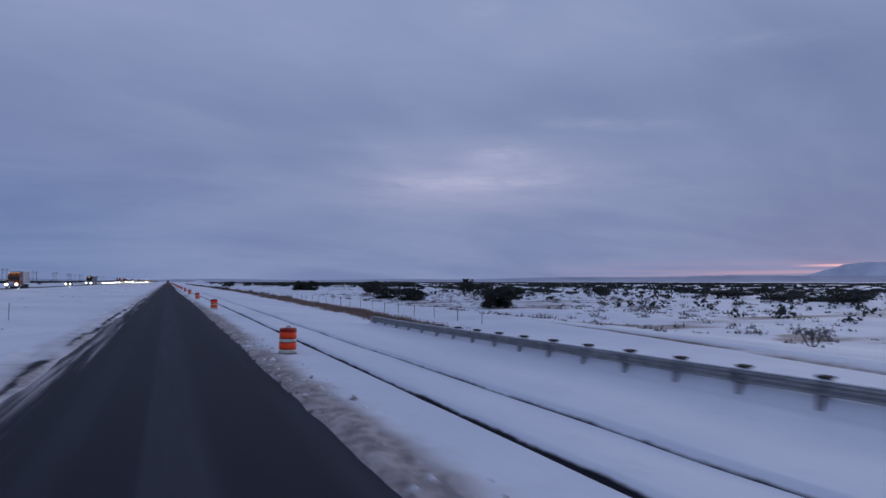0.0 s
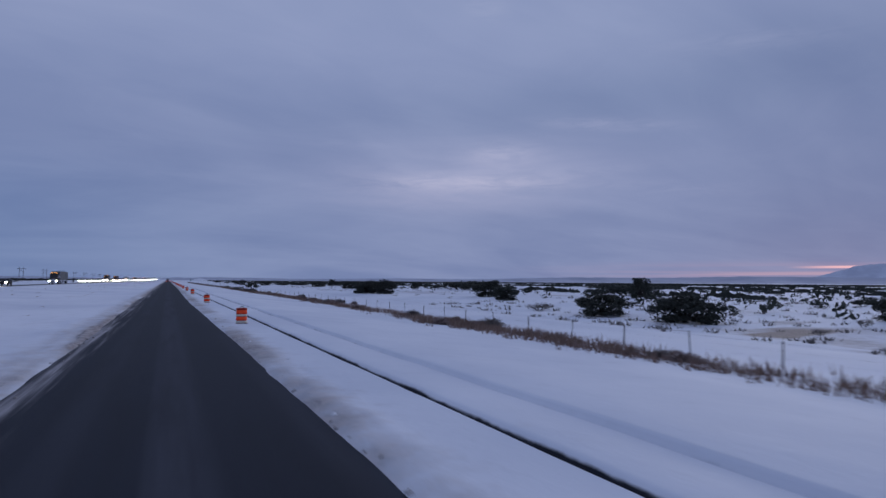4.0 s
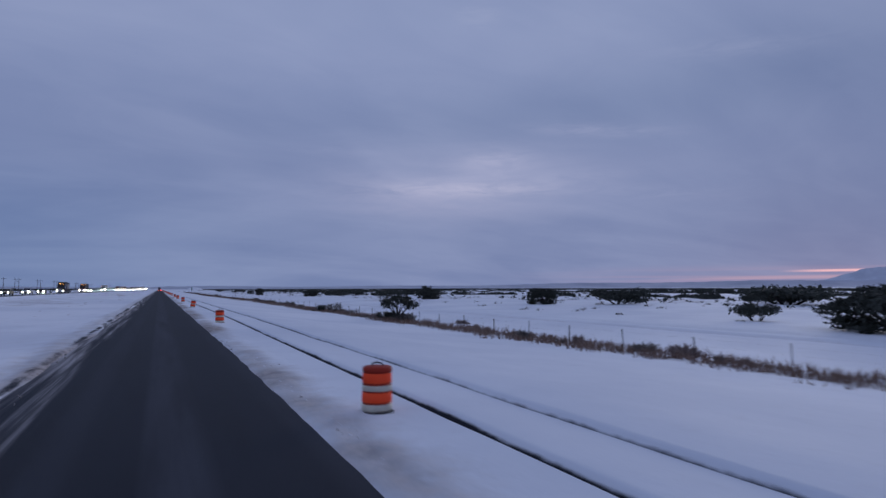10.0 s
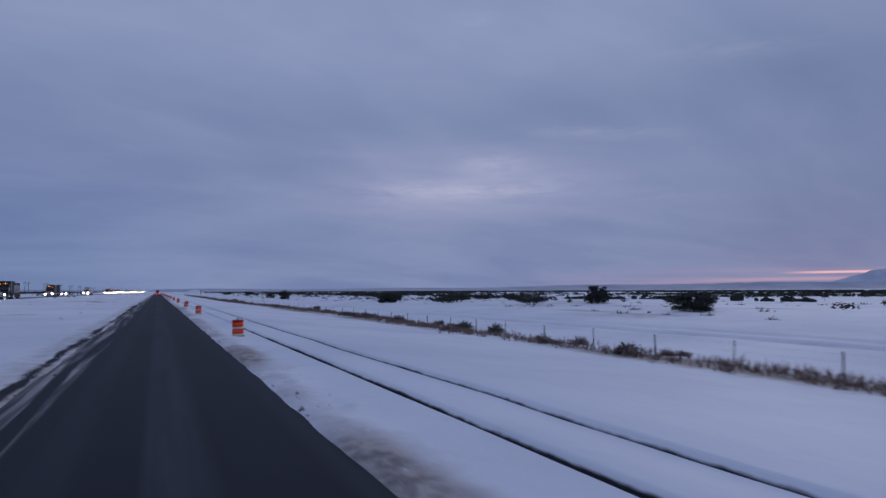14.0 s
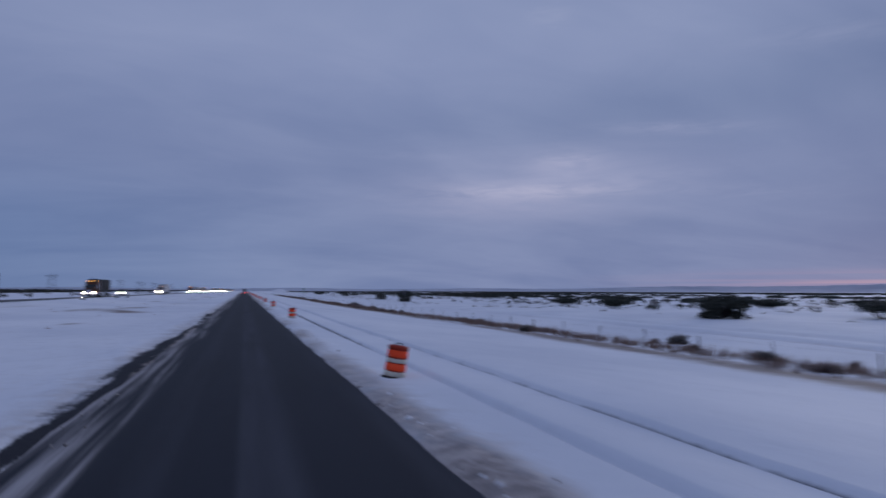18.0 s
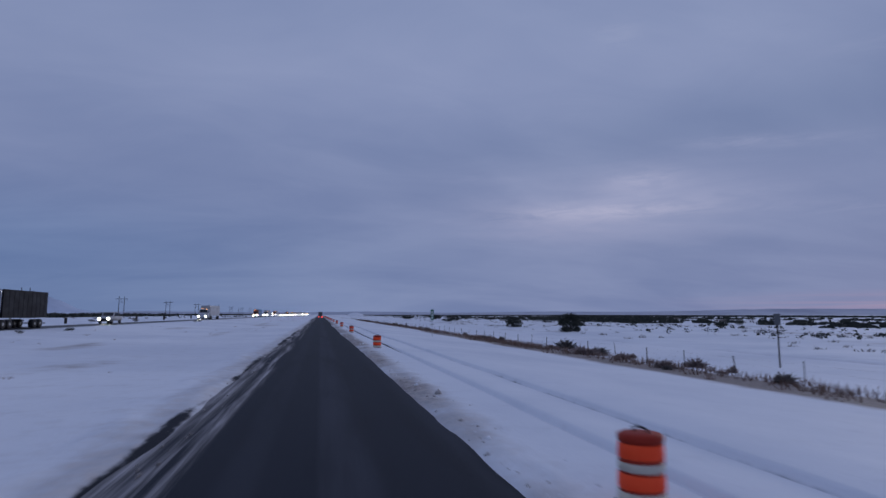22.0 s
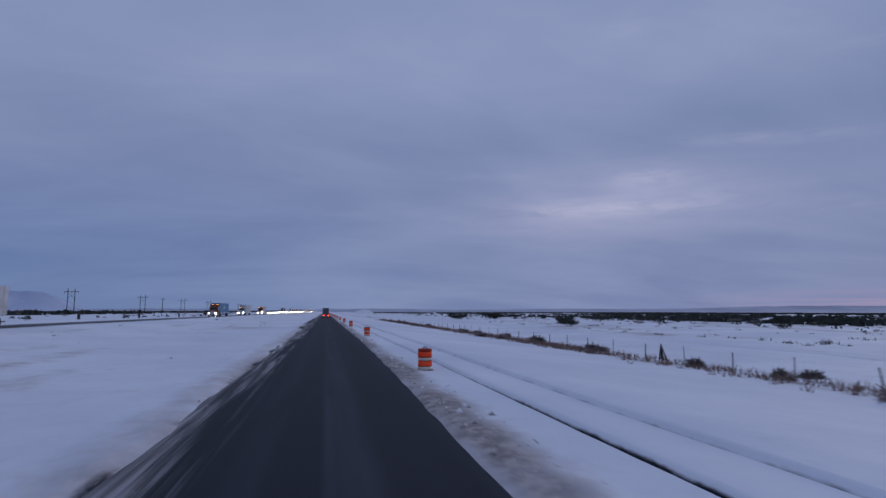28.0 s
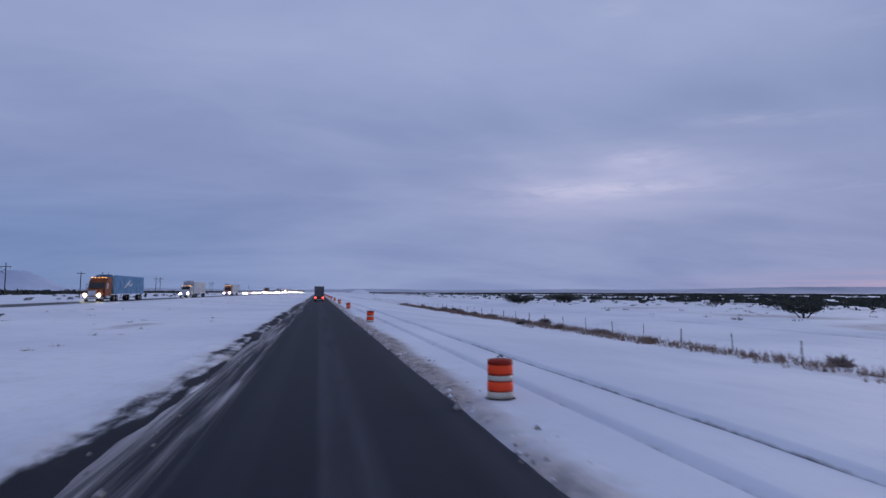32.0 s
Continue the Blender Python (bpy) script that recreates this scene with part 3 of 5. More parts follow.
    Z += np.interp(Y, [6, 30], [0.60, 0.36]) * np.where(X < 12.7, 0.58 * np.exp(-((X - 12.7) / 0.14) ** 2) + 0.42 * np.exp(-((X - 12.7) / 1.7) ** 2), np.exp(-((X - 12.7) / 1.6) ** 2)) * (1 - step(Y, 36, 39))
    # under the other carriageway the sheet keeps below its asphalt
    Z = np.where((X < -30.9) & (X > -36.4), 0.99, Z)
    slush_r = np.clip(1.15 * np.exp(-((X - 2.9) / 0.85) ** 2) * (0.72 + 0.38 * fract(X * 0.6, Y, 6.0, 71, 3)) * np.interp(Y, [0, 45, 75, 130, 200, 290, 340, 410, 430, 450, 500, 520, 560, 680, 700, 760], [1.25, 1.15, 0.8, 0.75, 0.65, 0.95, 0.9, 1.05, 0.9, 0.6, 0.7, 1.1, 1.0, 1.15, 1.6, 1.4]), 0, 1) * (X > 0) * (X < 6)
    slush_l = (0.34 * np.exp(-((X + 4.2) / 0.55) ** 2) + 0.10 * np.exp(-((X + 4.8) / 1.3) ** 2) + 0.10 * step(-X, 4.0, 7.0) * step(X, -31, -26)) * (X < -3) + np.clip(np.exp(-((X + 3.30) / 0.50) ** 2) * (0.60 + 0.5 * fract(X, Y * 0.15, 1.5, 75, 3)), 0, 1) * (X < 0) * (X > -7)
    grimy = np.interp(Y, [0, 60, 90, 220, 240, 300, 370, 392, 432, 452, 464, 490, 502, 515, 560, 580, 650, 690, 704, 800], [0.6, 0.5, 0.15, 0.2, 0.5, 0.6, 0.75, 0.95, 0.92, 0.8, 0.92, 0.95, 0.7, 0.75, 0.7, 0.4, 0.45, 0.55, 1.0, 1.0])
    dark_l = grimy ** 1.5 * np.exp(-((X + 3.68 + 0.30 * step(Y, 660, 700)) / (0.32 + 0.26 * grimy)) ** 2) * np.clip(0.75 + 0.35 * fract(X * 0, Y, 14.0, 81, 2) + 0.30 * fract(X, Y * 0.10, 0.55, 83, 3), 0, 1.2)
    dark_l += (0.38 + 0.35 * grimy) * np.exp(-((X + 3.60 + 0.10 * fract(X * 0, Y, 5.0, 87, 3)) / 0.15) ** 2) * np.clip(0.9 + 0.5 * fract(X * 0, Y, 7.0, 89, 3), 0, 1.1)
    dark_l *= np.clip(0.9 + 0.32 * fract(X, Y * 0.35, 0.7, 85, 3), 0.4, 1.1)
    bare = np.clip(r1 * 1.35 * step(cut1, 0.1, 0.5) + r2 * 1.25 * step(cut2, 0.2, 0.6) + dark_l - 0.06, 0, 1)
    bare += 0.85 * np.exp(-((X + 30.4) / 0.35) ** 2) * (Y > -60)
    strip = np.interp(Y, [-60, 20, 36, 60, 200, 300, 560, 620, 780], [12, 13, 15.5, 19.5, 24.0, 24.0, 22.6, 23.6, 23.6])
    soil = 0.95 * np.exp(-((X - strip) / (1.7 + 0.5 * fract(X * 0, Y, 25, 91, 2))) ** 2) * np.clip(0.62 + 0.5 * fract(X * 0.3, Y, 22.0, 95, 3), 0, 1)
    soil *= step(Y, 20, 38) * (0.7 + 0.3 * step(Y, 110, 170))
    soil += 0.9 * np.exp(-((X - 22.0) / 1.7) ** 2) * step(Y, 480, 520) * (1 - step(Y, 590, 620))
    Z += 0.42 * np.exp(-((X - 31) / 5.5) ** 2) * (1 - step(Y, 60, 115))
    # two ditches along the plain; their shade is painted as slush and bare colour
    ditch = np.interp(Y, [0, 13, 30, 50, 70, 115, 170, 300, 400, 480, 550, 700, 900], [26, 27.2, 30.2, 32.4, 34.8, 43, 44, 41, 38, 41, 46, 46, 47])
    lines = (0.85 + 0.3 * fract(X * 0, Y, 30.0, 121, 2)) * (np.exp(-((X - ditch) / 0.55) ** 2) + 0.45 * np.exp(-((X - ditch - 3.0) / 0.5) ** 2))
    slush_r = slush_r + lines * (1 - 0.5 * step(Y, 150, 200)) + 0.08 * g1 + 0.08 * g2
    bare += (0.20 + 0.40 * (1 - step(Y, 110, 170))) * lines
    Z += -0.22 * np.exp(-((X - ditch) / 0.8) ** 2) - 0.12 * np.exp(-((X - ditch - 3.0) / 0.8) ** 2)
    soil += 0.40 * step(-X, 6, 11) * (1 - step(-X, 24, 29)) * step(fract(X * 1.4, Y * 0.4, 10.0, 101, 4), 0.25, 1.1)
    for px, py, wx, wy, turn, amount in PATCHES:
        u, v = (X - px) + turn * (Y - py), Y - py
        soil += 1.5 * amount * np.exp(-(u / (1.2 * wx)) ** 2 - (v / (1.2 * wy)) ** 2) * np.clip(0.8 + 0.5 * fract(X, Y * 0.5, 2.4, 151, 3), 0, 1)
    soil += 0.75 * step(X, 43, 50) * (1 - step(X, 85, 130)) * (1 - step(Y, 120, 180)) * step(fract(X * 0.7, Y, 8.0, 161, 3), 0.2, 0.7)
    soil += 0.5 * step(X, 40, 55) * step(fract(X, Y * 0.5, 14.0, 111, 4), 0.15, 0.9)
    nx, ny = len(xs), len(ys)
    me = bpy.data.meshes.new("ground")
    me.vertices.add(nx * ny)
    me.vertices.foreach_set("co", np.stack([X, Y, Z], -1).ravel().astype(np.float32))
    i = (np.arange(ny - 1)[:, None] * nx + np.arange(nx - 1)[None, :]).ravel()
    quads = np.stack([i, i + 1, i + 1 + nx, i + nx], -1).ravel().astype(np.int32)
    me.loops.add(len(quads))
    me.loops.foreach_set("vertex_index", quads)
    me.polygons.add(len(quads) // 4)
    me.polygons.foreach_set("loop_start", np.arange(0, len(quads), 4, dtype=np.int32))
    me.polygons.foreach_set("use_smooth", np.ones(len(quads) // 4, bool))
    me.update(calc_edges=True)
    for key, arr in (("slush", slush_r + slush_l), ("bare", bare), ("soil", soil)):
        a = me.attributes.new(key, "FLOAT", "POINT")
        a.data.foreach_set("value", np.clip(arr, 0, 1).ravel().astype(np.float32))
    me.materials.append(M_GROUND)
    return tagged(new("ground", me), "flat snow-covered desert plain with drifts and bare strips", "ground", kind="structure")


build_ground()


def strip_mesh(name, x0, x1, y0, y1, z0, crown, mat, label, category, cols=8):
    xs = np.linspace(x0, x1, cols)
    ys = np.concatenate([np.arange(y0, 780, 6.0), np.geomspace(781, y1, 40)])
    verts = [(x, y, z0 + crown * (1 - ((x - (x0 + x1) / 2) / ((x1 - x0) / 2)) ** 2)) for y in ys for x in xs]
    faces = [(j * cols + i, j * cols + i + 1, (j + 1) * cols + i + 1, (j + 1) * cols + i) for j in range(len(ys) - 1) for i in range(cols - 1)]
    return tagged(mesh_object(name, verts, faces, mat, None, True), label, category, kind="structure")


strip_mesh("road", -4.3, 3.4, -200, 4800, 0.0, 0.02, M_ROAD, "worn wet asphalt lane with wheel tracks and snowy shoulder", "road", 12)
strip_mesh("road_oncoming", -36.6, -30.6, -400, 4800, 1.07, 0.03, M_ROAD_FAR, "dark wet asphalt carriageway beyond the snowy median", "road")


# ---- distance ----
def ridge(name, label, az0, az1, dist, centre_y, height, seed, depth=500.0, mat=None):
    """A range of hills on an arc round the middle of the drive. height: degrees above the skyline along the arc."""
    n, rows = 160, 7
    verts, faces = [], []
    for i in range(n):
        a = az0 + (az1 - az0) * i / (n - 1)
        h = height(a) + 0.03 * noise.noise((a * 0.9, seed, 0)) + 0.012 * noise.noise((a * 3.1, seed, 5))
        for k in range(rows):
            f = k / (rows - 1)
            d = dist - depth * (1 - f) ** 1.3
            crease = 1 + 0.10 * noise.noise((a * 1.7, f * 3, seed)) * f
            zz = -6.0 + (6 + 2.7 + d * math.tan(radians(max(h, 0.0)))) * (f ** 1.25) * crease if k else -8
            verts.append((d * math.sin(radians(a)), centre_y + d * math.cos(radians(a)), zz))
    for i in range(n - 1):
        for k in range(rows - 1):
            p = i * rows + k
            faces.append((p, p + rows, p + rows + 1, p + 1))
    return tagged(mesh_object(name, verts, faces, mat or M_HILL, None, True), label, "hills", kind="structure")


def mesa_height(a):
    return 0.20 + 1.33 * min(1.0, max(0.0, (a - 59.2) / 4.5)) ** 1.12 + 0.10 * float(step(a, 63.5, 67))


def low_height(a):
    return 0.20 + 0.32 * float(step(a, 20, 56)) + 0.05 * math.sin(a * 0.35)


def left_height(a):
    return 0.16 + 1.48 * float(step(-a, 19.7, 23.9)) - 0.5 * float(step(-a, 36, 50))


# each range has its own haze tint in its colour
ridge("backdrop_low_hills", "low snow-dusted hills, tinted for haze, along the skyline", -20, 80, 4250, 350, low_height, 3.0, 500.0, M_HILL_LOW)
ridge("backdrop_mesa", "flat-topped snow-dusted mesa, tinted for haze, at dusk", 56, 100, 5850, 215, mesa_height, 9.0, 420)
ridge("backdrop_left_hill", "snow-dusted hill, coloured blue for haze, on the skyline", -80, -12, 4150, 560, left_height, 14.0, 400, M_HILL_FAR)


# ---- traffic barrels along the closed side ----
def traffic_barrel(lean=0.0):
    e = thing("traffic_barrel", "orange and white striped traffic barrel standing in roadside snow", "traffic barrel", "barrels along the road")
    bm = bmesh.new()
    lathe(bm, [(0.34, 0.0), (0.355, 0.015), (0.35, 0.045), (0.31, 0.06), (0.27, 0.06)], 16)
    part("base", bm, M_RUBBER, e, "black rubber ballast ring", True)

    def rad(h):
        return 0.300 - 0.020 * h
    cuts = [(0.07, 0.215), (0.245, 0.445), (0.475, 0.595), (0.63, 0.835)]
    for i, (a, b) in enumerate(cuts):
        bm = bmesh.new()
        g = 0.012
        lathe(bm, [(rad(a) - g, a), (rad(a), a + 0.012), (rad(b), b - 0.012), (rad(b) - g, b)], 22)
        part("white_band" if i % 2 == 0 else "orange_band", bm, M_WHITE_BAND if i % 2 == 0 else M_ORANGE, e, "", True)
    bm = bmesh.new()
    lathe(bm, [(0.276, 0.055), (0.288, 0.22), (0.286, 0.24), (0.276, 0.46), (0.284, 0.61), (0.270, 0.85)], 18)
    part("core", bm, P_MOULD, e, "dark ribs between the bands", True)
    bm = bmesh.new()
    lathe(bm, [(rad(0.84) - 0.012, 0.842), (rad(0.84) + 0.002, 0.852), (rad(0.88) + 0.008, 0.90), (rad(0.88) + 0.004, 0.935), (0.255, 0.96), (0.12, 0.97)], 22)
    part("top", bm, P_MOULD, e, "dark orange moulded top", True)
    bm = bmesh.new()
    tube(bm, [(-0.11, 0, 0.955), (-0.09, 0, 1.015), (0, 0, 1.04), (0.09, 0, 1.015), (0.11, 0, 0.955)], [0.018] * 5, 6)
    part("handle", bm, M_RUBBER, e, "dark moulded handle")
    return e


BARREL_Y = [-15, 21.5, 58.7, 93.3, 127.5, 161.5, 202.9, 236.9, 271.6, 311.2, 346.4, 381.8, 414.7, 453.3, 490, 527, 564, 600.2, 635.4, 670.7, 709.0, 744.5, 780.5]
BARREL_Y += [817 + 36.5 * i for i in range(14)]
LEAN = {311.2: 10, 414.7: 9, 346.4: -2, 564: 2, 202.9: -2, 453.3: 1.5}
first = traffic_barrel()
for i, y in enumerate(BARREL_Y):
    m = pose(4.05, y, 0.015, 1.5 * math.sin(i * 1.7), LEAN.get(y, 0.8 * math.sin(i * 3.1)), i * 47)
    if LEAN.get(y):
        m = pose(4.05, y, 0.015, 1.5, LEAN[y], 0) @ pose(0, 0, 0, 0, 0, i * 47)
    m = m @ Matrix.Diagonal((1.04, 1.04, 1.01, 1.0))
    if i == 0:
        first.matrix_world = m
    else:
        copy_thing(first, m)


# ---- guardrail by the culvert ----
def guardrail():
    e = thing("guardrail", "galvanised steel guardrail on posts, half buried in snow", "guardrail", at=(0, 0, 0))
    x, y0, y1 = 12.5, -34.0, 36.0
    prof = [(0.0, 0.0), (0.08, -0.03), (0.085, -0.07), (0.0, -0.125), (0.0, -0.185), (0.085, -0.24), (0.08, -0.28), (0.0, -0.31)]
    seg = 3.81

    def top(y):
        return float(np.interp(y, [6, 30], [0.64, 0.38]))
    y = y1
    while y > y0:
        bm = bmesh.new()
        ya, yb = y - seg, y + 0.16
        a = [bm.verts.new((x - p[0], ya, top(ya) + p[1])) for p in prof]
        b = [bm.verts.new((x - p[0] - 0.004, yb, top(yb) + p[1])) for p in prof]
        for i in range(len(prof) - 1):
            bm.faces.new((a[i], a[i + 1], b[i + 1], b[i]))
        bmesh.ops.solidify(bm, geom=bm.faces, thickness=0.006)
        part("rail", bm, M_STEEL, e)
        bm = bmesh.new()
        box(bm, (x - 0.012, ya, 0.004), (x + 0.05, y, 0.026), 0.01)
        for v in bm.verts:
            v.co.z += top(v.co.y)
        part("snow_cap", bm, M_CLEAN_SNOW, e, "clean snow lying on the rail")
        for k in range(2):
            yp = y - 0.02 - k * 1.905
            zt = top(yp)
            bm = bmesh.new()
            box(bm, (x + 0.16, yp - 0.10, -1.1), (x + 0.38, yp + 0.10, zt + 0.03), 0.012)
            post = part("post", bm, M_FROSTED, e)
            bm = bmesh.new()
            box(bm, (x + 0.14, yp - 0.15, zt + 0.033), (x + 0.40, yp + 0.15, zt + 0.085), 0.01)
            part("post_cap", bm, M_POLE, post, "dark bare post top")
            bm = bmesh.new()
            box(bm, (x + 0.01, yp - 0.08, zt - 0.32), (x + 0.155, yp + 0.08, zt - 0.005), 0.01)
            part("blockout", bm, M_FROSTED, e)
            # snow hangs in ragged lumps under the rail, and dark wood shows between them
            bm = bmesh.new()
            box(bm, (x - 0.02, yp - 0.07, zt - 0.75), (x + 0.10, yp + 0.07, zt - 0.325), 0.02)
            part("rail_foot", bm, M_FROSTED, e, "frosted timber under the rail")
        y -= seg
    bm = bmesh.new()
    box(bm, (x - 0.10, y1 + 0.17, top(y1) - 0.40), (x + 0.12, y1 + 0.55, top(y1) + 0.03), 0.04)
    part("end_terminal", bm, M_FROSTED, e, "squared dark end terminal")
    return e


guardrail()

# ---- wire fence along the right of way ----
def fence(x0, y_from, y_to, gap, label):
    e = thing("wire_fence", label, "fence")
    ys = np.arange(y_from, y_to, gap)
    shapes = []
    for k in range(4):
        bm = bmesh.new()
        if k % 2:
            tube(bm, [(0, 0, -0.4), (0.01, 0, 0.5), (0.03 * (k - 2), 0.02, 1.22)], [0.042, 0.038, 0.034], 6)
        else:
            box(bm, (-0.016, -0.022, -0.4), (0.016, 0.022, 1.30), 0.004)
        me = bpy.data.meshes.new("post")
        bm.to_mesh(me)
        bm.free()
        me.materials.append(M_WOODPOST if k % 2 else M_POLE)
        shapes.append(me)
    tops = []
    for i, y in enumerate(ys):
        x = x0 + 0.12 * math.sin(i * 1.3)
        z = float(ground_z(x, y))
        ob = new("post", shapes[(i * 7) % 4])
        ob.parent = e
        ob.matrix_basis = pose(x, y, z, 3 * math.sin(i * 2.1), 3 * math.sin(i * 1.1), i * 30)
        tops.append((x, y, z))
    # a braced post where the line is strained
    z = float(ground_z(x0, 649.6))
    for dx, dy, top in ((0.0, 0.0, 1.35), (-0.45, -0.3, 1.15), (0.45, 0.35, 1.1), (0.3, -0.5, 1.1)):
        bm = bmesh.new()
        tube(bm, [(x0 + dx, 649.6 + dy, z - 0.3), (x0 + 0.1 * dx, 649.6 + 0.1 * dy, z + top)], [0.06, 0.05], 6)
        part("brace_post", bm, M_POLE, e)
    for h in (0.45, 0.78, 1.12):
        bm = bmesh.new()
        tube(bm, [(a, b, c + h) for a, b, c in tops], [0.001] * len(tops), 3)
        part("wire", bm, M_WIRE, e)
    return e


fence(24.75, 43, 960, 4.95, "sagging wire fence on thin timber and steel posts")


# ---- signs ----
def mile_marker():
    e = thing("mile_marker", "narrow green mile marker sign on a steel post in snow", "road sign", at=(15.8, 564.6, -0.62))
    bm = bmesh.new()
    prism(bm, [(0.02, 0), (0.02, 3.7), (-0.02, 3.7), (-0.02, 0)], -0.035, 0.035)
    part("post", bm, M_STEEL, e)
    bm = bmesh.new()
    box(bm, (-0.24, -0.06, 2.35), (0.24, -0.025, 3.95), 0.01)
    plate = part("plate", bm, M_SIGN, e, "green reflective panel")
    bm = bmesh.new()
    for lo, hi in (((-0.22, 2.38), (0.22, 2.40)), ((-0.22, 3.90), (0.22, 3.92)), ((-0.22, 2.40), (-0.20, 3.90)), ((0.20, 2.40), (0.22, 3.90))):
        box(bm, (lo[0], -0.066, lo[1]), (hi[0], -0.0605, hi[1]))
    part("border", bm, M_SIGN_WHITE, plate, "white border line")
    for z in (2.55, 2.98, 3.41):
        bm = bmesh.new()
        box(bm, (-0.10, -0.067, z), (0.10, -0.0605, z + 0.30), 0.002)
        part("marking", bm, M_SIGN_WHITE, plate, "white bar")
    bm = bmesh.new()
    box(bm, (-0.30, -0.05, 1.72), (0.30, -0.025, 1.80), 0.005)
    part("crosspiece", bm, M_STEEL, e)
    return e


mile_marker()


def post_sign(x, y, h):
    e = thing("marker_sign", "small dark sign box on a thin steel post", "road sign", at=(x, y, float(ground_z(x, y))))
    bm = bmesh.new()
    tube(bm, [(0, 0, -0.3), (0, 0, h)], [0.06, 0.05], 8)
    part("post", bm, M_POLE, e)
    bm = bmesh.new()
    box(bm, (-0.22, -0.10, h - 0.75), (0.22, 0.10, h + 0.1), 0.03)
    part("box", bm, P_GREY, e, "grey metal box")
    return e


post_sign(33.2, 519.0, 3.9)


def delineator(x, y):
    e = thing("delineator_post", "thin roadside delineator post standing in the median snow", "post", at=(x, y, float(ground_z(x, y))))
    bm = bmesh.new()
    box(bm, (-0.03, -0.012, -0.3), (0.03, 0.012, 1.15), 0.004)
    part("post", bm, M_STEEL, e)
    bm = bmesh.new()
    box(bm, (-0.045, -0.022, 1.0), (0.045, -0.0125, 1.13), 0.003)
    part("reflector", bm, M_WHITE_BAND, e, "small white reflector")
    return e


delineator(-9.7, 47.6)


def marker_stub(x, y):
    e = thing("marker_post", "stubby dark marker post in snow beyond the carriageway", "post", "marker posts beyond the carriageway", at=(x, y, float(ground_z(x, y))))
    bm = bmesh.new()
    box(bm, (-0.28, -0.16, -0.3), (0.28, 0.16, 1.35), 0.05)
    part("post", bm, M_POLE, e)
    bm = bmesh.new()
    box(bm, (-0.30, -0.18, 1.352), (0.30, 0.18, 1.43), 0.03)
    part("cap", bm, M_CLOD, e, "dirty snow on top")


for y in (549, 590, 630, 682, 715, 761, 806, 856, 906, 956):
    marker_stub(-58.0, y)


# ---- power lines ----
def h_frame_pole():
    e = thing("h_frame_pylon", "dark timber H-frame power pylon standing in snow", "power pylon", "pylons of the power line")
    for s in (-1, 1):
        bm = bmesh.new()
        tube(bm, [(s * 2.4, 0, -1), (s * 2.4, 0, 9), (s * 2.4, 0, 20.0)], [0.34, 0.30, 0.24], 8)
        part("pole", bm, M_POLE, e)
        bm = bmesh.new()
        tube(bm, [(s * 2.4, 0.2, 16.3), (-s * 2.4, 0.2, 12.8)], [0.10, 0.10], 6)
        part("brace", bm, M_POLE, e)
    bm = bmesh.new()
    box(bm, (-5.2, -0.24, 17.4), (5.2, 0.24, 17.8), 0.03)
    part("crossarm", bm, M_POLE, e)
    for x in (-4.8, 0, 4.8):
        bm = bmesh.new()
        lathe(bm, [(0.06, 0), (0.13, 0.1), (0.08, 0.3), (0.13, 0.5), (0.08, 0.8), (0.12, 1.0), (0.05, 1.2)], 8, (x, 0, 16.19))
        part("insulator", bm, M_GLASS_DARK, e)
    return e


pylon = None
PYLON_Y = [556, 731, 906, 1092, 1266, 1440, 1615, 1790, 1965, 2140]
for y in PYLON_Y:
    m = pose(-191, y, float(ground_z(-191, y)), 0, 0, 3)
    if pylon is None:
        pylon = h_frame_pole()
        pylon.matrix_world = m
    else:
        copy_thing(pylon, m)


def line_pole():
    e = thing("utility_pole", "dark timber utility pole with one crossarm", "utility pole", "poles beside the carriageway")
    bm = bmesh.new()
    tube(bm, [(0, 0, -1), (0.05, 0, 4), (0, 0, 8.6)], [0.17, 0.15, 0.11], 8)
    part("pole", bm, M_POLE, e)
    bm = bmesh.new()
    box(bm, (-1.2, -0.06, 7.9), (1.2, 0.06, 8.04), 0.02)
    part("crossarm", bm, M_POLE, e)
    for x in (-1.05, -0.5, 0.5, 1.05):
        bm = bmesh.new()
        lathe(bm, [(0.03, 0), (0.06, 0.05), (0.06, 0.13), (0.02, 0.18)], 8, (x, 0, 8.045))
        part("insulator", bm, M_GLASS_DARK, e)
    return e


lp = None
for y in (606, 900, 1048, 1200, 1350):
    m = pose(-76, y, float(ground_z(-76, y)), 0, 1, 2)
    if lp is None:
        lp = line_pole()
        lp.matrix_world = m
    else:
        copy_thing(lp, m)


# ---- plants ----
def scatter_leaves(verts, faces, centre, radius, n, size, flat=0.75):
    """Small bent leaf clumps filling a lobe, thicker towards its skin."""
    d = rng.normal(size=(n, 3))
    d /= np.linalg.norm(d, axis=1, keepdims=True)
    q = np.array(centre) + d * np.array([radius, radius, radius * flat]) * rng.uniform(0.35, 1.08, (n, 1))
    a = rng.normal(size=(n, 3))
    a /= np.linalg.norm(a, axis=1, keepdims=True)
    b = np.cross(a, d + 0.01)
    b /= np.linalg.norm(b, axis=1, keepdims=True) + 1e-6
    s = size * rng.uniform(0.5, 1.3, (n, 1))
    k = len(verts)
    quad = np.stack([q - a * s, q + b * s * 0.55 + d * s * 0.2, q + a * s, q - b * s * 0.55 - d * s * 0.1], 1).reshape(-1, 3)
    verts.extend(map(tuple, quad.tolist()))
    faces.extend((k + 4 * i, k + 4 * i + 1, k + 4 * i + 2, k + 4 * i + 3) for i in range(n))


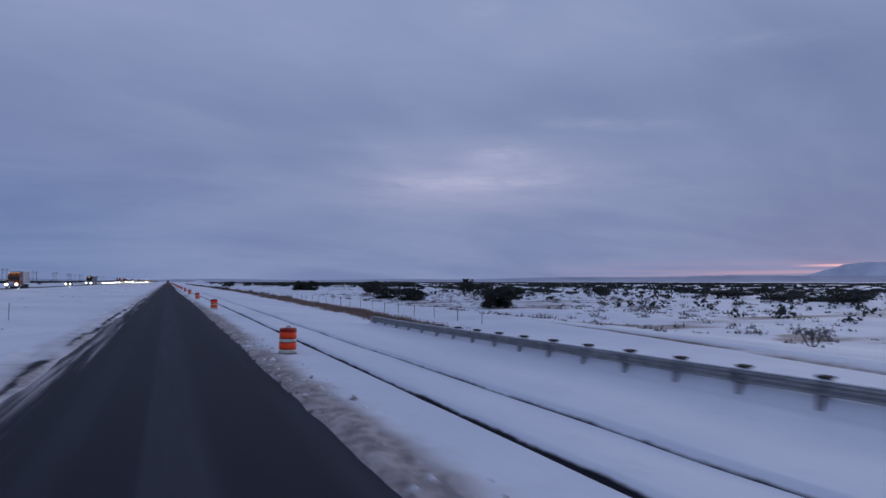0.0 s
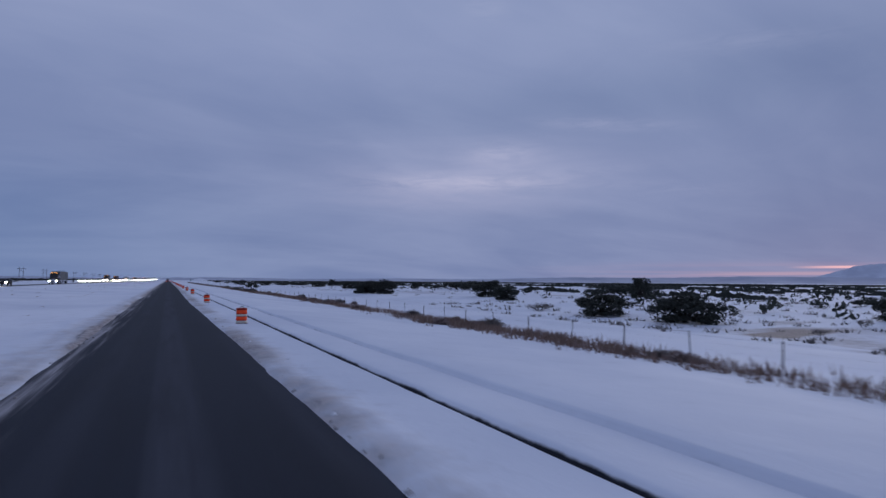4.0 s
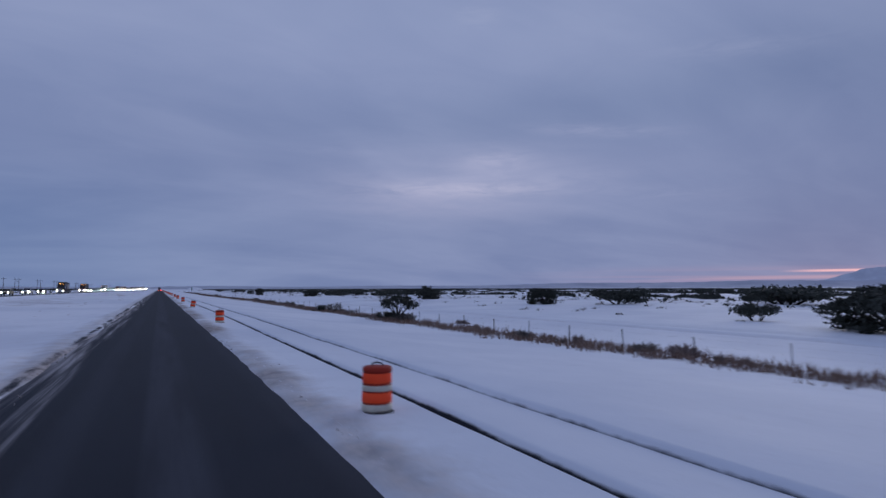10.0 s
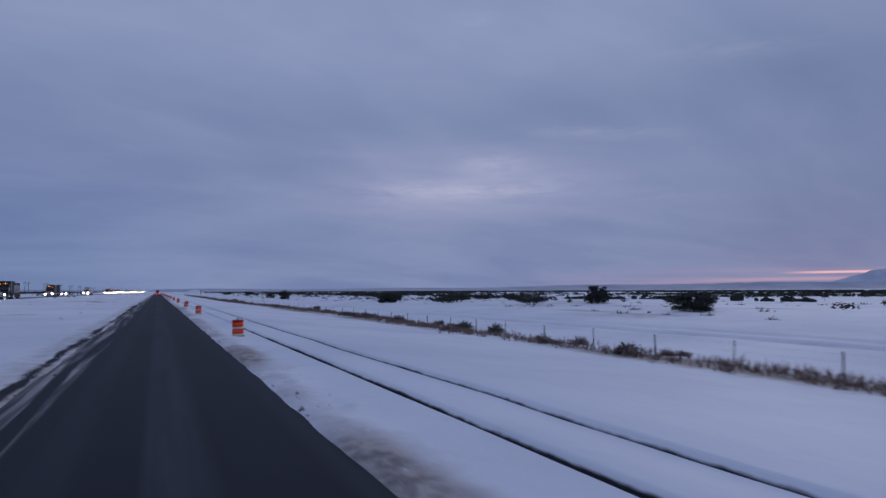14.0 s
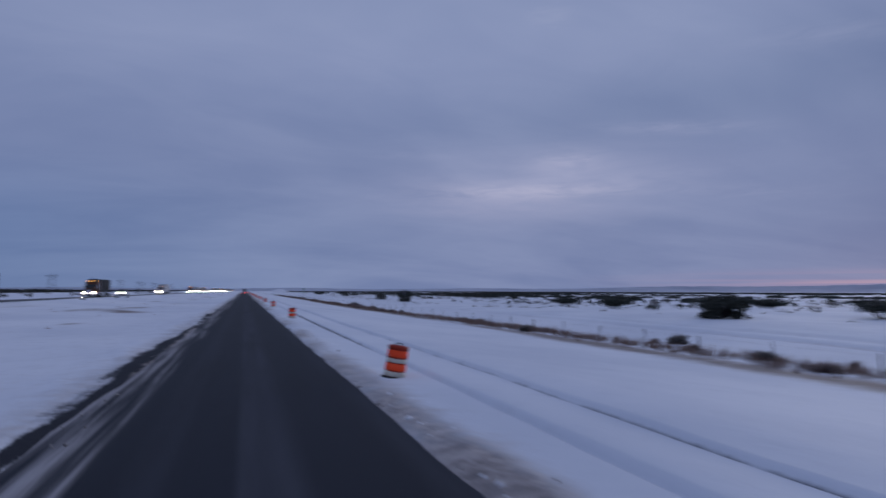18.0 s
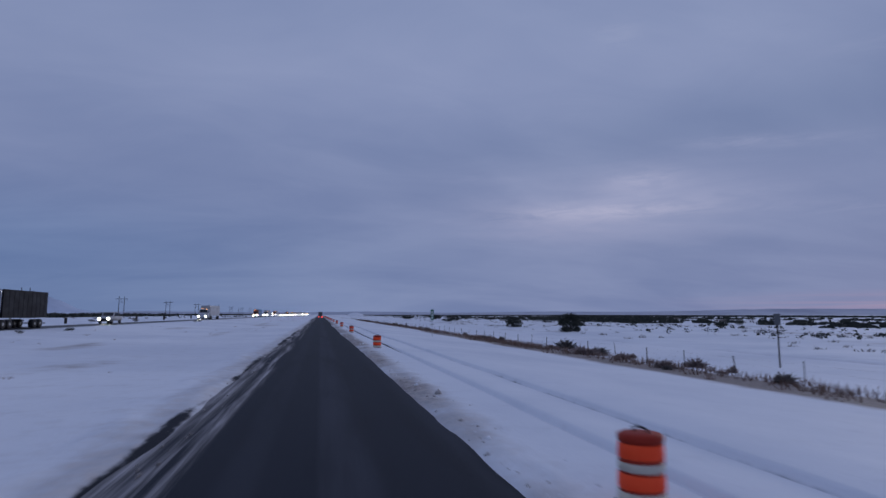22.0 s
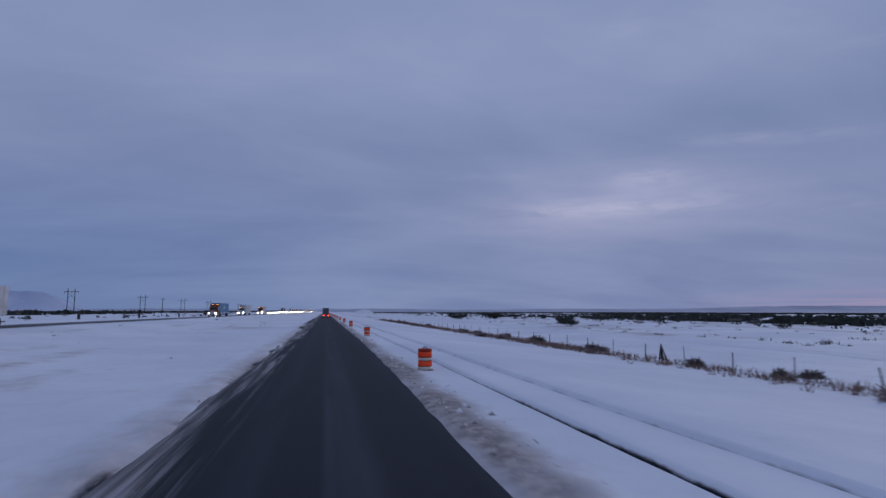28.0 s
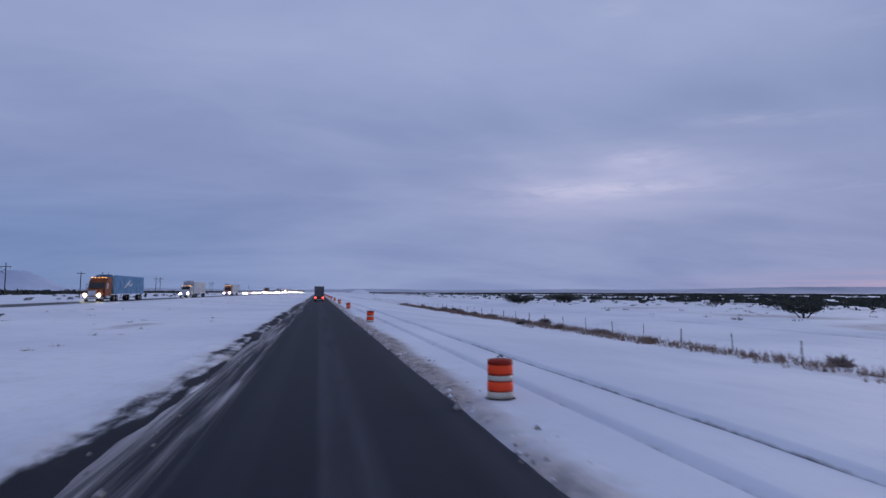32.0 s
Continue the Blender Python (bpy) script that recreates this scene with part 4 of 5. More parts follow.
def tree(w, h, lobes, leaves, trunk=0.16, name="mesquite_tree", label="", category="tree", low=0.20, skirt=True):
    e = thing(name, label, category, "desert trees and bushes")
    bm = bmesh.new()
    centres = []
    for i in range(lobes):
        a = i * 2.4 + rng.uniform(0, 0.9)
        r = w / 2 * (0.08 + 0.70 * math.sqrt((i + 0.5) / lobes)) * rng.uniform(0.85, 1.1)
        dome = max(0.0, 1 - (r / (w / 2)) ** 2)
        z = h * (low + (0.78 - low) * dome * rng.uniform(0.55, 1.2))
        centres.append((r * math.cos(a), r * math.sin(a), z))
    tube(bm, [(0, 0, -0.4), (0.05, 0.02, h * 0.15), (0.0, 0.06, h * 0.42)], [trunk * 1.3, trunk, trunk * 0.7], 7)
    part("trunk", bm, M_BARK, e)
    verts, faces = [], []
    size = 0.085 * math.sqrt(w * h) * 0.42
    for c in centres:
        bm = bmesh.new()
        tube(bm, [(0, 0.02, h * 0.10), (c[0] * 0.45, c[1] * 0.45, c[2] * 0.55), c], [trunk * 0.6, trunk * 0.4, trunk * 0.12], 5)
        part("limb", bm, M_BARK, e)
        big = w / 2 * rng.uniform(0.25, 0.40)
        scatter_leaves(verts, faces, c, big, leaves, size, min(0.85, h / w * 1.3))
        # sprays that stand out of the clump and break its outline
        for _ in range(4):
            u = rng.uniform(0, 6.28)
            q = (c[0] + math.cos(u) * big * 1.05, c[1] + math.sin(u) * big * 1.05, c[2] + big * rng.uniform(-0.1, 0.9) * h / w)
            scatter_leaves(verts, faces, q, big * rng.uniform(0.25, 0.45), leaves // 6, size * 0.9, 0.7)
    for i in range(lobes - 3 if skirt else 0):
        a = i * 2.4 + rng.uniform(0.3, 1.5)
        d = w * rng.uniform(0.18, 0.40)
        scatter_leaves(verts, faces, (d * math.cos(a), d * math.sin(a), h * rng.uniform(0.10, 0.20)), w * rng.uniform(0.09, 0.17), leaves * 3 // 5, size, 0.7)
    mesh_object("crown", verts, faces, M_LEAF, e)
    return e


def bush(w, h, lobes, leaves, mat, name, label, group):
    e = thing(name, label, "bush", group)
    verts, faces = [], []
    for i in range(lobes):
        a = rng.uniform(0, 6.28)
        r = w / 2 * 0.65 * math.sqrt(rng.uniform(0, 1))
        scatter_leaves(verts, faces, (r * math.cos(a), r * math.sin(a), h * rng.uniform(0.30, 0.62)), w / 2 * rng.uniform(0.30, 0.5), leaves, 0.10 * math.sqrt(w * h) * 0.45, min(0.8, h / w * 1.1))
    mesh_object("foliage", verts, faces, mat, e)
    for i in range(4):
        a = i * 1.6 + rng.uniform(0, 0.4)
        q = (math.cos(a) * w * 0.3, math.sin(a) * w * 0.3, h * 0.6)
        bm = bmesh.new()
        tube(bm, [(q[0] * 0.1, q[1] * 0.1, -0.25), (q[0] * 0.6, q[1] * 0.6, h * 0.3), q], [0.035 * w / 2, 0.025 * w / 2, 0.008 * w / 2], 4)
        part("stem", bm, M_BARK, e)
    return e


TREES = [tree(6.5, 4.2, 14, 150, 0.20, label="dark mesquite tree with a ragged crown on snow"),
         tree(8.0, 4.0, 17, 165, 0.22, label="broad dark mesquite tree, branches down to the snow"),
         tree(5.0, 4.6, 12, 140, 0.18, label="upright dark mesquite tree on the snowy plain")]
BUSHES = [bush(5.0, 2.2, 11, 120, M_LEAF, "creosote_bush", "low dark creosote bush on the snowy plain", "desert trees and bushes"),
          bush(6.5, 2.3, 14, 120, M_LEAF, "creosote_bush", "wide dark creosote bush on the snowy plain", "desert trees and bushes"),
          bush(3.2, 1.6, 7, 70, M_LEAF, "creosote_bush", "small dark creosote bush on the snowy plain", "desert trees and bushes"),
          bush(3.4, 1.7, 7, 60, M_SAGE, "sage_bush", "grey leafless sage bush in snow", "desert trees and bushes")]
SIZES = [(6.5, 4.2), (8.0, 4.0), (5.0, 4.6), (5.0, 2.2), (6.5, 2.3), (3.2, 1.6), (3.4, 1.7), (5.6, 4.4)]
SPECIES = TREES + BUSHES + [tree(5.6, 4.4, 13, 75, 0.12, label="open mesquite tree, bare limbs over dead brush", low=0.30)]
used = set()


def plant(kind, x, y, w, h, turn, sink=0.05):
    """Sets one plant of a species, scaled to a width and height."""
    sx, sz = w / SIZES[kind][0], h / SIZES[kind][1]
    m = Matrix.LocRotScale((x, y, float(ground_z(x, y)) - sink), Euler((0, 0, turn)), (sx, sx, sz))
    src = SPECIES[kind]
    if kind in used:
        ob = copy_thing(src, Matrix.Identity(4))
    else:
        used.add(kind)
        ob = src
    ob.matrix_basis = m
    return ob


# species, place, width and height of the plants that stand out one by one
STANDING = [
    (1, 61.1, 99.7, 9.2, 5.0), (0, 84.7, 130.5, 7.0, 4.1), (6, 72.5, 69.9, 5.2, 2.0), (6, 88.9, 99.3, 3.9, 1.5), (6, 72.3, 128.7, 2.3, 1.3), (6, 58.6, 125.5, 2.0, 1.0),
    (4, 167, 127, 20, 3.6), (4, 152, 98, 13, 3.4), (4, 146, 79, 15, 3.6), (4, 133, 149.7, 9, 4.2), (6, 45, 27, 3.4, 2.2), (0, 57.2, 155.3, 8.4, 3.5), (1, 59.7, 142.9, 9.5, 4.0),
    (4, 122, 302, 16, 4.4), (2, 107, 197, 6.0, 6.6), (0, 73.7, 215.7, 9.9, 4.4), (0, 67.6, 197.9, 6.4, 3.4), (4, 123, 217.5, 22, 4.6), (6, 55.4, 168.2, 7.4, 1.5), (4, 106, 292, 22, 4.4),
    (1, 52.2, 249.8, 9.4, 4.2), (0, 55.9, 243.6, 6.6, 4.4), (3, 54.4, 246.5, 6.5, 2.6), (3, 56.4, 264.2, 5.7, 2.5),
    (1, 67.0, 315.5, 6.5, 3.5), (4, 77.5, 306, 12, 3.7), (3, 111, 348, 8, 3.6), (2, 83.4, 404.4, 5.2, 4.6), (4, 88, 409, 8, 2.9), (0, 66.2, 366.3, 7.0, 3.0), (6, 69, 368, 4.0, 1.6),
    (3, 70, 442.6, 10, 2.8), (3, 66.2, 404.2, 7.9, 2.3), (1, 54, 451, 7.2, 3.1), (4, 60.3, 430, 9.0, 1.8), (4, 102, 464, 13, 2.8), (4, 75, 501, 9, 3.2), (5, 70, 482, 3.7, 1.6),
    (4, 95.7, 553.7, 12.4, 3.0), (4, 106, 490, 11, 2.8), (3, 132, 571, 11, 4.0), (0, 58.5, 609.5, 6.5, 4.7), (0, 58.5, 650.4, 5.7, 3.1), (6, 78.3, 648.8, 5.2, 1.7),
    (3, 57.5, 739, 6.2, 2.2), (3, 67.2, 763.4, 6.1, 2.8), (4, 75.6, 862, 12.5, 4.0), (4, 55.8, 846.6, 10.8, 3.1), (3, 95, 797, 8.0, 2.6), (3, 112, 811, 8.0, 3.2),
    (7, 25.1, 287.6, 4.9, 3.9), (6, 25.2, 284.8, 3.0, 1.3), (6, 24.4, 289.6, 3.4, 1.4), (3, 23.2, 315.1, 2.2, 1.5), (6, 24.1, 312.3, 3.6, 2.0), (6, 24.6, 303.8, 2.6, 1.1)]
for i, (k, x, y, w, h) in enumerate(STANDING):
    plant(k, x, y, w, h, i * 1.9)
for i in range(150):
    y = rng.uniform(60, 1400)
    x = 92 + 150 * rng.uniform()
    k = int(rng.choice([3, 4, 5, 6, 6]))
    w = rng.uniform(1.8, 5.5)
    plant(k, x, y, w, w * rng.uniform(0.32, 0.5), rng.uniform(0, 6))
for i in range(110):
    y = rng.uniform(430, 1300)
    x = -52 - 130 * rng.uniform() ** 1.3
    w = rng.uniform(1.0, 3.2)
    plant(int(rng.choice([5, 6])), x, y, w, w * rng.uniform(0.4, 0.6), rng.uniform(0, 6))


def far_scrub(name, label, x, y, w, h, tufts_each=9):
    """Scrub too far off to tell apart: ragged clumps of leaf tufts in one mesh."""
    n = len(x)
    z = np.repeat(ground_z(x, y), tufts_each)
    x, y, w, h = (np.repeat(v, tufts_each) for v in (x, y, w, h))
    m = n * tufts_each
    cx, cy = x + rng.normal(size=m) * w * 0.28, y + rng.normal(size=m) * w * 0.28
    s, a, t = w * rng.uniform(0.12, 0.30, m), rng.uniform(0, 6.28, m), h * rng.uniform(0.35, 1.15, m)
    dx, dy = np.cos(a) * s, np.sin(a) * s
    j = rng.uniform(0.4, 0.8, (2, m))
    pts = np.stack([
        np.stack([cx - dx, cy - dy, z - 0.2], 1), np.stack([cx + dx, cy + dy, z - 0.2], 1), np.stack([cx + dx * 1.1, cy + dy * 1.1, z + t * j[0]], 1),
        np.stack([cx + dx * 0.2, cy + dy * 0.2, z + t], 1), np.stack([cx - dx * 1.15, cy - dy * 1.15, z + t * j[1]], 1)], 1).reshape(-1, 3)
    faces = np.arange(m * 5).reshape(-1, 5)
    return tagged(mesh_object(name, pts.tolist(), faces.tolist(), M_LEAF), label, "scrub", kind="stuff")


def mid_scrub(n):
    """Low shrubs scattered over the snow between the single bushes and the far belt, in patches."""
    verts, faces = [], []
    made = 0
    while made < n:
        x, y = 78 + 260 * rng.uniform(), rng.uniform(20, 1700)
        near = 1.0 if y < 260 else 0.0
        if noise.noise((x * 0.022, y * 0.009, 4.2)) + 0.35 * near + rng.uniform(-0.35, 0.35) < 0.08:
            continue
        made += 1
        w = rng.uniform(0.8, 2.6) * (1 + 0.5 * near)
        scatter_leaves(verts, faces, (x, y, float(ground_z(x, y)) + w * 0.2), w * 0.5, 16, w * 0.16, 0.55)
    return tagged(mesh_object("mid_scrub", verts, faces, M_LEAF), "low dark shrubs dotted over the snowy plain", "scrub", kind="stuff")


def belt(n, x0, spread, power, side, y0, y1, h0, h1, seed, cut):
    """Places of the scrub of a belt, thinned into patches with snow between them."""
    x = side * (x0 + spread * rng.uniform(size=n) ** power)
    y = rng.uniform(y0, y1, n)
    keep = fract(x, y * 0.4, 60.0, seed, 3) + rng.uniform(-0.3, 0.3, n) > cut - 0.6 * step(np.abs(x), 450, 1000)
    x, y = x[keep], y[keep]
    w = rng.uniform(2.5, 7.5, len(x)) * (0.8 + np.abs(x) / 600)
    return x, y, w, rng.uniform(h0, h1, len(x))


mid_scrub(2600)
far_scrub("scrub_right", "belt of dark desert scrub out on the snowy plain", *belt(17000, 135, 1300, 1.6, 1, -100, 3600, 0.7, 1.9, 131, 0.22))
far_scrub("scrub_left", "belt of dark scrub below the skyline", *belt(7000, 190, 1100, 1.4, -1, 300, 3800, 2.2, 4.2, 141, -0.35))


def tumbleweed(r, twigs, name, label, mat):
    e = thing(name, label, "tumbleweed", "tumbleweeds along the fence")
    verts, faces = [], []
    for _ in range(twigs):
        d = rng.normal(size=3)
        d[2] = abs(d[2]) * 0.8
        d /= np.linalg.norm(d)
        side = np.cross(d, rng.normal(size=3))
        side /= np.linalg.norm(side) + 1e-6
        bend = np.cross(d, side) * rng.uniform(-0.5, 0.5)
        w = 0.022 * r * rng.uniform(0.6, 1.6)
        base = np.array([0, 0, r * 0.12])
        reach = r * (1.0 + 0.55 * noise.noise((d[0] * 1.9 + r * 9, d[1] * 1.9, d[2] * 1.9)))
        pts = [base + (d * s + bend * s * s) * reach * rng.uniform(0.8, 1.15) for s in (0.25, 0.65, 1.0)]
        k = len(verts)
        for p, f in zip(pts, (1.0, 2.2, 0.8)):
            verts += [tuple(p - side * w * f), tuple(p + side * w * f)]
        faces += [(k, k + 1, k + 3, k + 2), (k + 2, k + 3, k + 5, k + 4)]
    mesh_object("tangle", verts, faces, mat, e)
    bm = bmesh.new()
    tube(bm, [(0, 0, -0.12), (0.02, 0, r * 0.15), (0.0, 0.03, r * 0.4)], [0.03, 0.025, 0.012], 5)
    part("stem", bm, M_BARK, e)
    return e


WEEDS = [tumbleweed(0.75, 300, "tumbleweed", "round brown tumbleweed caught by the fence", M_TWIG),
         tumbleweed(0.6, 260, "tumbleweed", "small brown tumbleweed in the dead grass", M_TWIG),
         tumbleweed(0.9, 330, "tumbleweed", "large grey-brown tumbleweed against the fence", M_SAGE),
         tumbleweed(0.7, 280, "tumbleweed", "grey tumbleweed half sunk in snow", M_SAGE)]
weed_used = set()


def brush_line(y):
    """Where the strip of dead brush runs beside the road."""
    return float(np.interp(y, [0, 36, 60, 130, 200, 300, 560, 620, 900], [15, 17.0, 19.6, 22.4, 25.0, 24.9, 24.0, 24.4, 24.4]) + 2.2 * float(step(y, 340, 400) * (1 - step(y, 450, 500))))


count = 0
y = 42.0
while y < 880 and count < 296:
    dense = float(np.interp(y, [40, 130, 190, 330, 430, 445, 480, 500, 620, 700, 880], [0.4, 0.45, 1.0, 1.1, 1.15, 0.35, 0.35, 0.8, 0.75, 0.6, 0.4])) + 1.1 * noise.noise((y * 0.11, 3.3, 0)) - 0.1
    if rng.uniform() < dense:
        k = int(rng.choice([0, 1, 2, 3], p=[0.33, 0.27, 0.20, 0.20]))
        s = (0.34 + 0.48 * rng.uniform() ** 1.6) * (1.0 if y < 130 else 1.2)
        x = brush_line(y) + 0.5 + rng.normal() * (0.7 if y < 130 else 1.25)
        m = Matrix.LocRotScale((x, y, float(ground_z(x, y)) - 0.05), Euler((0, 0, rng.uniform(0, 6))), (s * rng.uniform(0.9, 1.5), s * rng.uniform(0.9, 1.7), s * rng.uniform(0.75, 1.2)))
        if k in weed_used:
            ob = copy_thing(WEEDS[k], Matrix.Identity(4))
        else:
            weed_used.add(k)
            ob = WEEDS[k]
        ob.matrix_basis = m
        count += 1
    y += (rng.uniform(0.35, 1.0) if rng.uniform() < 0.68 else rng.uniform(2.0, 8.0)) * (0.6 if 385 < y < 432 else 1.0)


def dead_grass():
    verts, faces = [], []
    for _ in range(17000):
        early = rng.uniform() < 0.15
        y = rng.uniform(36, 140) if early else rng.uniform(36, 860)
        x = brush_line(y) + rng.normal() * 1.1 - 0.3
        dense = (0.35 if y < 130 else 0.55 if y < 470 else 0.4) + 0.5 * noise.noise((y * 0.035, 8.3, 0))
        if rng.uniform() > dense + 0.1:
            continue
        z = float(ground_z(x, y))
        for _ in range(6):
            a = rng.uniform(0, 6.28)
            h = rng.uniform(0.2, 0.55) * (1.1 if y < 140 else 1)
            px, py = x + rng.normal() * 0.22, y + rng.normal() * 0.22
            lx, ly = rng.normal() * 0.14, rng.normal() * 0.14
            w = 0.04
            k = len(verts)
            verts += [(px - w * math.cos(a), py - w * math.sin(a), z - 0.05), (px + w * math.cos(a), py + w * math.sin(a), z - 0.05), (px + lx, py + ly, z + h)]
            faces.append((k, k + 1, k + 2))
    return tagged(mesh_object("dead_grass", verts, faces, M_GRASS), "strip of dead straw-coloured grass along the fence", "grass", kind="stuff")


dead_grass()


# tufts and sprigs showing through the snow, on the plain and the median
def tufts(name, label, n, place, mat):
    verts, faces = [], []
    for _ in range(n):
        x, y, s = place()
        z = float(ground_z(x, y))
        for _ in range(14):
            a, l = rng.uniform(0, 6.28), s * rng.uniform(0.4, 1.0)
            px, py = x + rng.normal() * s * 0.45, y + rng.normal() * s * 0.45
            w = 0.10 * s
            k = len(verts)
            tip = (px + math.cos(a) * l * 0.6, py + math.sin(a) * l * 0.6, z + l * rng.uniform(0.3, 0.75))
            verts += [(px - w * math.sin(a), py + w * math.cos(a), z - 0.05), (px + w * math.sin(a), py - w * math.cos(a), z - 0.05), tip]
            faces.append((k, k + 1, k + 2))
    return tagged(mesh_object(name, verts, faces, mat), label, "grass", kind="stuff")


def place_plain():
    y = rng.uniform(0, 900)
    near = y < 170
    return (rng.uniform(40 if near else 52, 130)), y, rng.uniform(0.35, 1.0)


def place_low():
    return rng.uniform(42, 130), rng.uniform(10, 190), rng.uniform(0.5, 1.3)


def place_median():
    return -rng.uniform(8, 28), rng.uniform(0, 950), rng.uniform(0.12, 0.3)


tufts("sage_tufts", "sprigs of sage showing through the snow", 700, place_plain, M_SAGE)
tufts("sage_tufts_low", "dense sage sprigs in the hollow", 420, place_low, M_SAGE)
tufts("median_tufts", "sparse dry grass tips in the snowy median", 260, place_median, M_GRASS)


for x, y, w, h in ((-26.5, 551, 1.3, 0.55), (-27.5, 514.5, 1.1, 0.45), (-27.2, 541.8, 0.9, 0.45), (-28.2, 626, 1.8, 0.5), (-10.4, 590.7, 0.7, 0.18), (-28.0, 620, 1.0, 0.35), (-24, 745, 0.9, 0.4)):
    plant(5, x, y, w, h, x * 3.0)

# ---- ploughed lumps along the road's edges ----
def clods(name, label, n, place, mat):
    verts, faces = [], []
    oct_f = [(0, 2, 4), (2, 1, 4), (1, 3, 4), (3, 0, 4), (2, 0, 5), (1, 2, 5), (3, 1, 5), (0, 3, 5)]
    for _ in range(n):
        x, y, z, s = place()
        k = len(verts)
        a = rng.uniform(0, 6.28)
        c, q = math.cos(a), math.sin(a)
        for v in ((1, 0, 0), (-1, 0, 0), (0, 1, 0), (0, -1, 0), (0, 0, 0.8), (0, 0, -0.6)):
            j = rng.uniform(0.6, 1.2, 3) * s
            verts.append((x + (v[0] * c - v[1] * q) * j[0] + rng.normal() * 0.15 * s, y + (v[0] * q + v[1] * c) * j[1], z + v[2] * j[2]))
        faces += [tuple(k + i for i in f) for f in oct_f]
    return tagged(mesh_object(name, verts, faces, mat, None, True), label, "snow lumps", kind="stuff")


def place_clod_right():
    y = rng.uniform(-5, 800)
    rough = float(np.interp(y, [0, 60, 100, 280, 420, 450, 500, 630, 720], [1.6, 1.4, 0.8, 0.8, 1.1, 1.0, 1.3, 1.4, 1.5]))
    return 2.72 + min(1.1, abs(rng.normal()) * 0.5 * rough), y, 0.035, rng.uniform(0.015, 0.07) * rough * (2.0 if rng.uniform() < 0.07 else 1)


def place_clod_left():
    return -2.95 - abs(rng.normal()) * 0.7, rng.uniform(-5, 800), 0.035, rng.uniform(0.015, 0.06) * (1.5 if rng.uniform() < 0.06 else 1)


def place_crumb_right():
    x, y, z, size = place_clod_right()
    return x + 0.15, y, z + 0.01, size * 1.1


clods("slush_lumps_right", "dirty ploughed snow lumps beside the asphalt", 4200, place_clod_right, M_CLOD)
clods("snow_crumbs_right", "pale snow crumbs thrown up beside the asphalt", 2600, place_crumb_right, M_CLEAN_SNOW)
clods("slush_lumps_left", "dirty ploughed snow lumps on the shoulder", 900, place_clod_left, M_CLOD)

# snow-covered ramp of a far overpass
bm = bmesh.new()
n = 24
rings = []
for i in range(n):
    u = i / (n - 1)
    h = 9.0 * math.sin(math.pi * u) ** 0.7 + 0.05
    wv = 9 + 8 * math.sin(math.pi * u)
    rings.append([bm.verts.new(((u - 0.5) * 46, dy * wv, h * g - 0.6)) for dy, g in ((-1, 0), (-0.6, 0.55), (-0.25, 1), (0.25, 1), (0.6, 0.55), (1, 0))])
for a, b in zip(rings, rings[1:]):
    for k in range(5):
        bm.faces.new((a[k], a[k + 1], b[k + 1], b[k]))
bmesh.ops.recalc_face_normals(bm, faces=bm.faces)
me = bpy.data.meshes.new("snow_embankment")
bm.to_mesh(me)
bm.free()
me.materials.append(M_CLEAN_SNOW)
ob = new("snow_embankment", me)
ob.location = (85, 1901, -1.6)
tagged(ob, "far embankment covered in clean snow", "embankment", kind="structure")


# ---- vehicles ----
def wheel(e, x, y, r=0.5, w=0.28):
    bm = bmesh.new()
    lathe(bm, [(r * 0.62, -w / 2), (r * 0.96, -w / 2), (r, -w / 2 + 0.04), (r, w / 2 - 0.04), (r * 0.96, w / 2), (r * 0.62, w / 2)], 18, (x, y, r), "X")
    tyre = part("tyre", bm, M_RUBBER, e, "", True)
    bm = bmesh.new()
    lathe(bm, [(r * 0.15, -w / 2 - 0.02), (r * 0.58, -w / 2 + 0.03), (r * 0.61, w / 2 - 0.03), (r * 0.15, w / 2 + 0.02)], 14, (x, y, r), "X")
    part("rim", bm, M_STEEL, tyre, "", True)


def lamp(e, name, x, y, z, r, mat, facing=-1, label=""):
    bm = bmesh.new()
    lathe(bm, [(r * 0.9, 0), (r, facing * 0.03), (r * 0.7, facing * 0.06)], 10, (x, y, z), "Y")
    part(name, bm, mat, e, label)


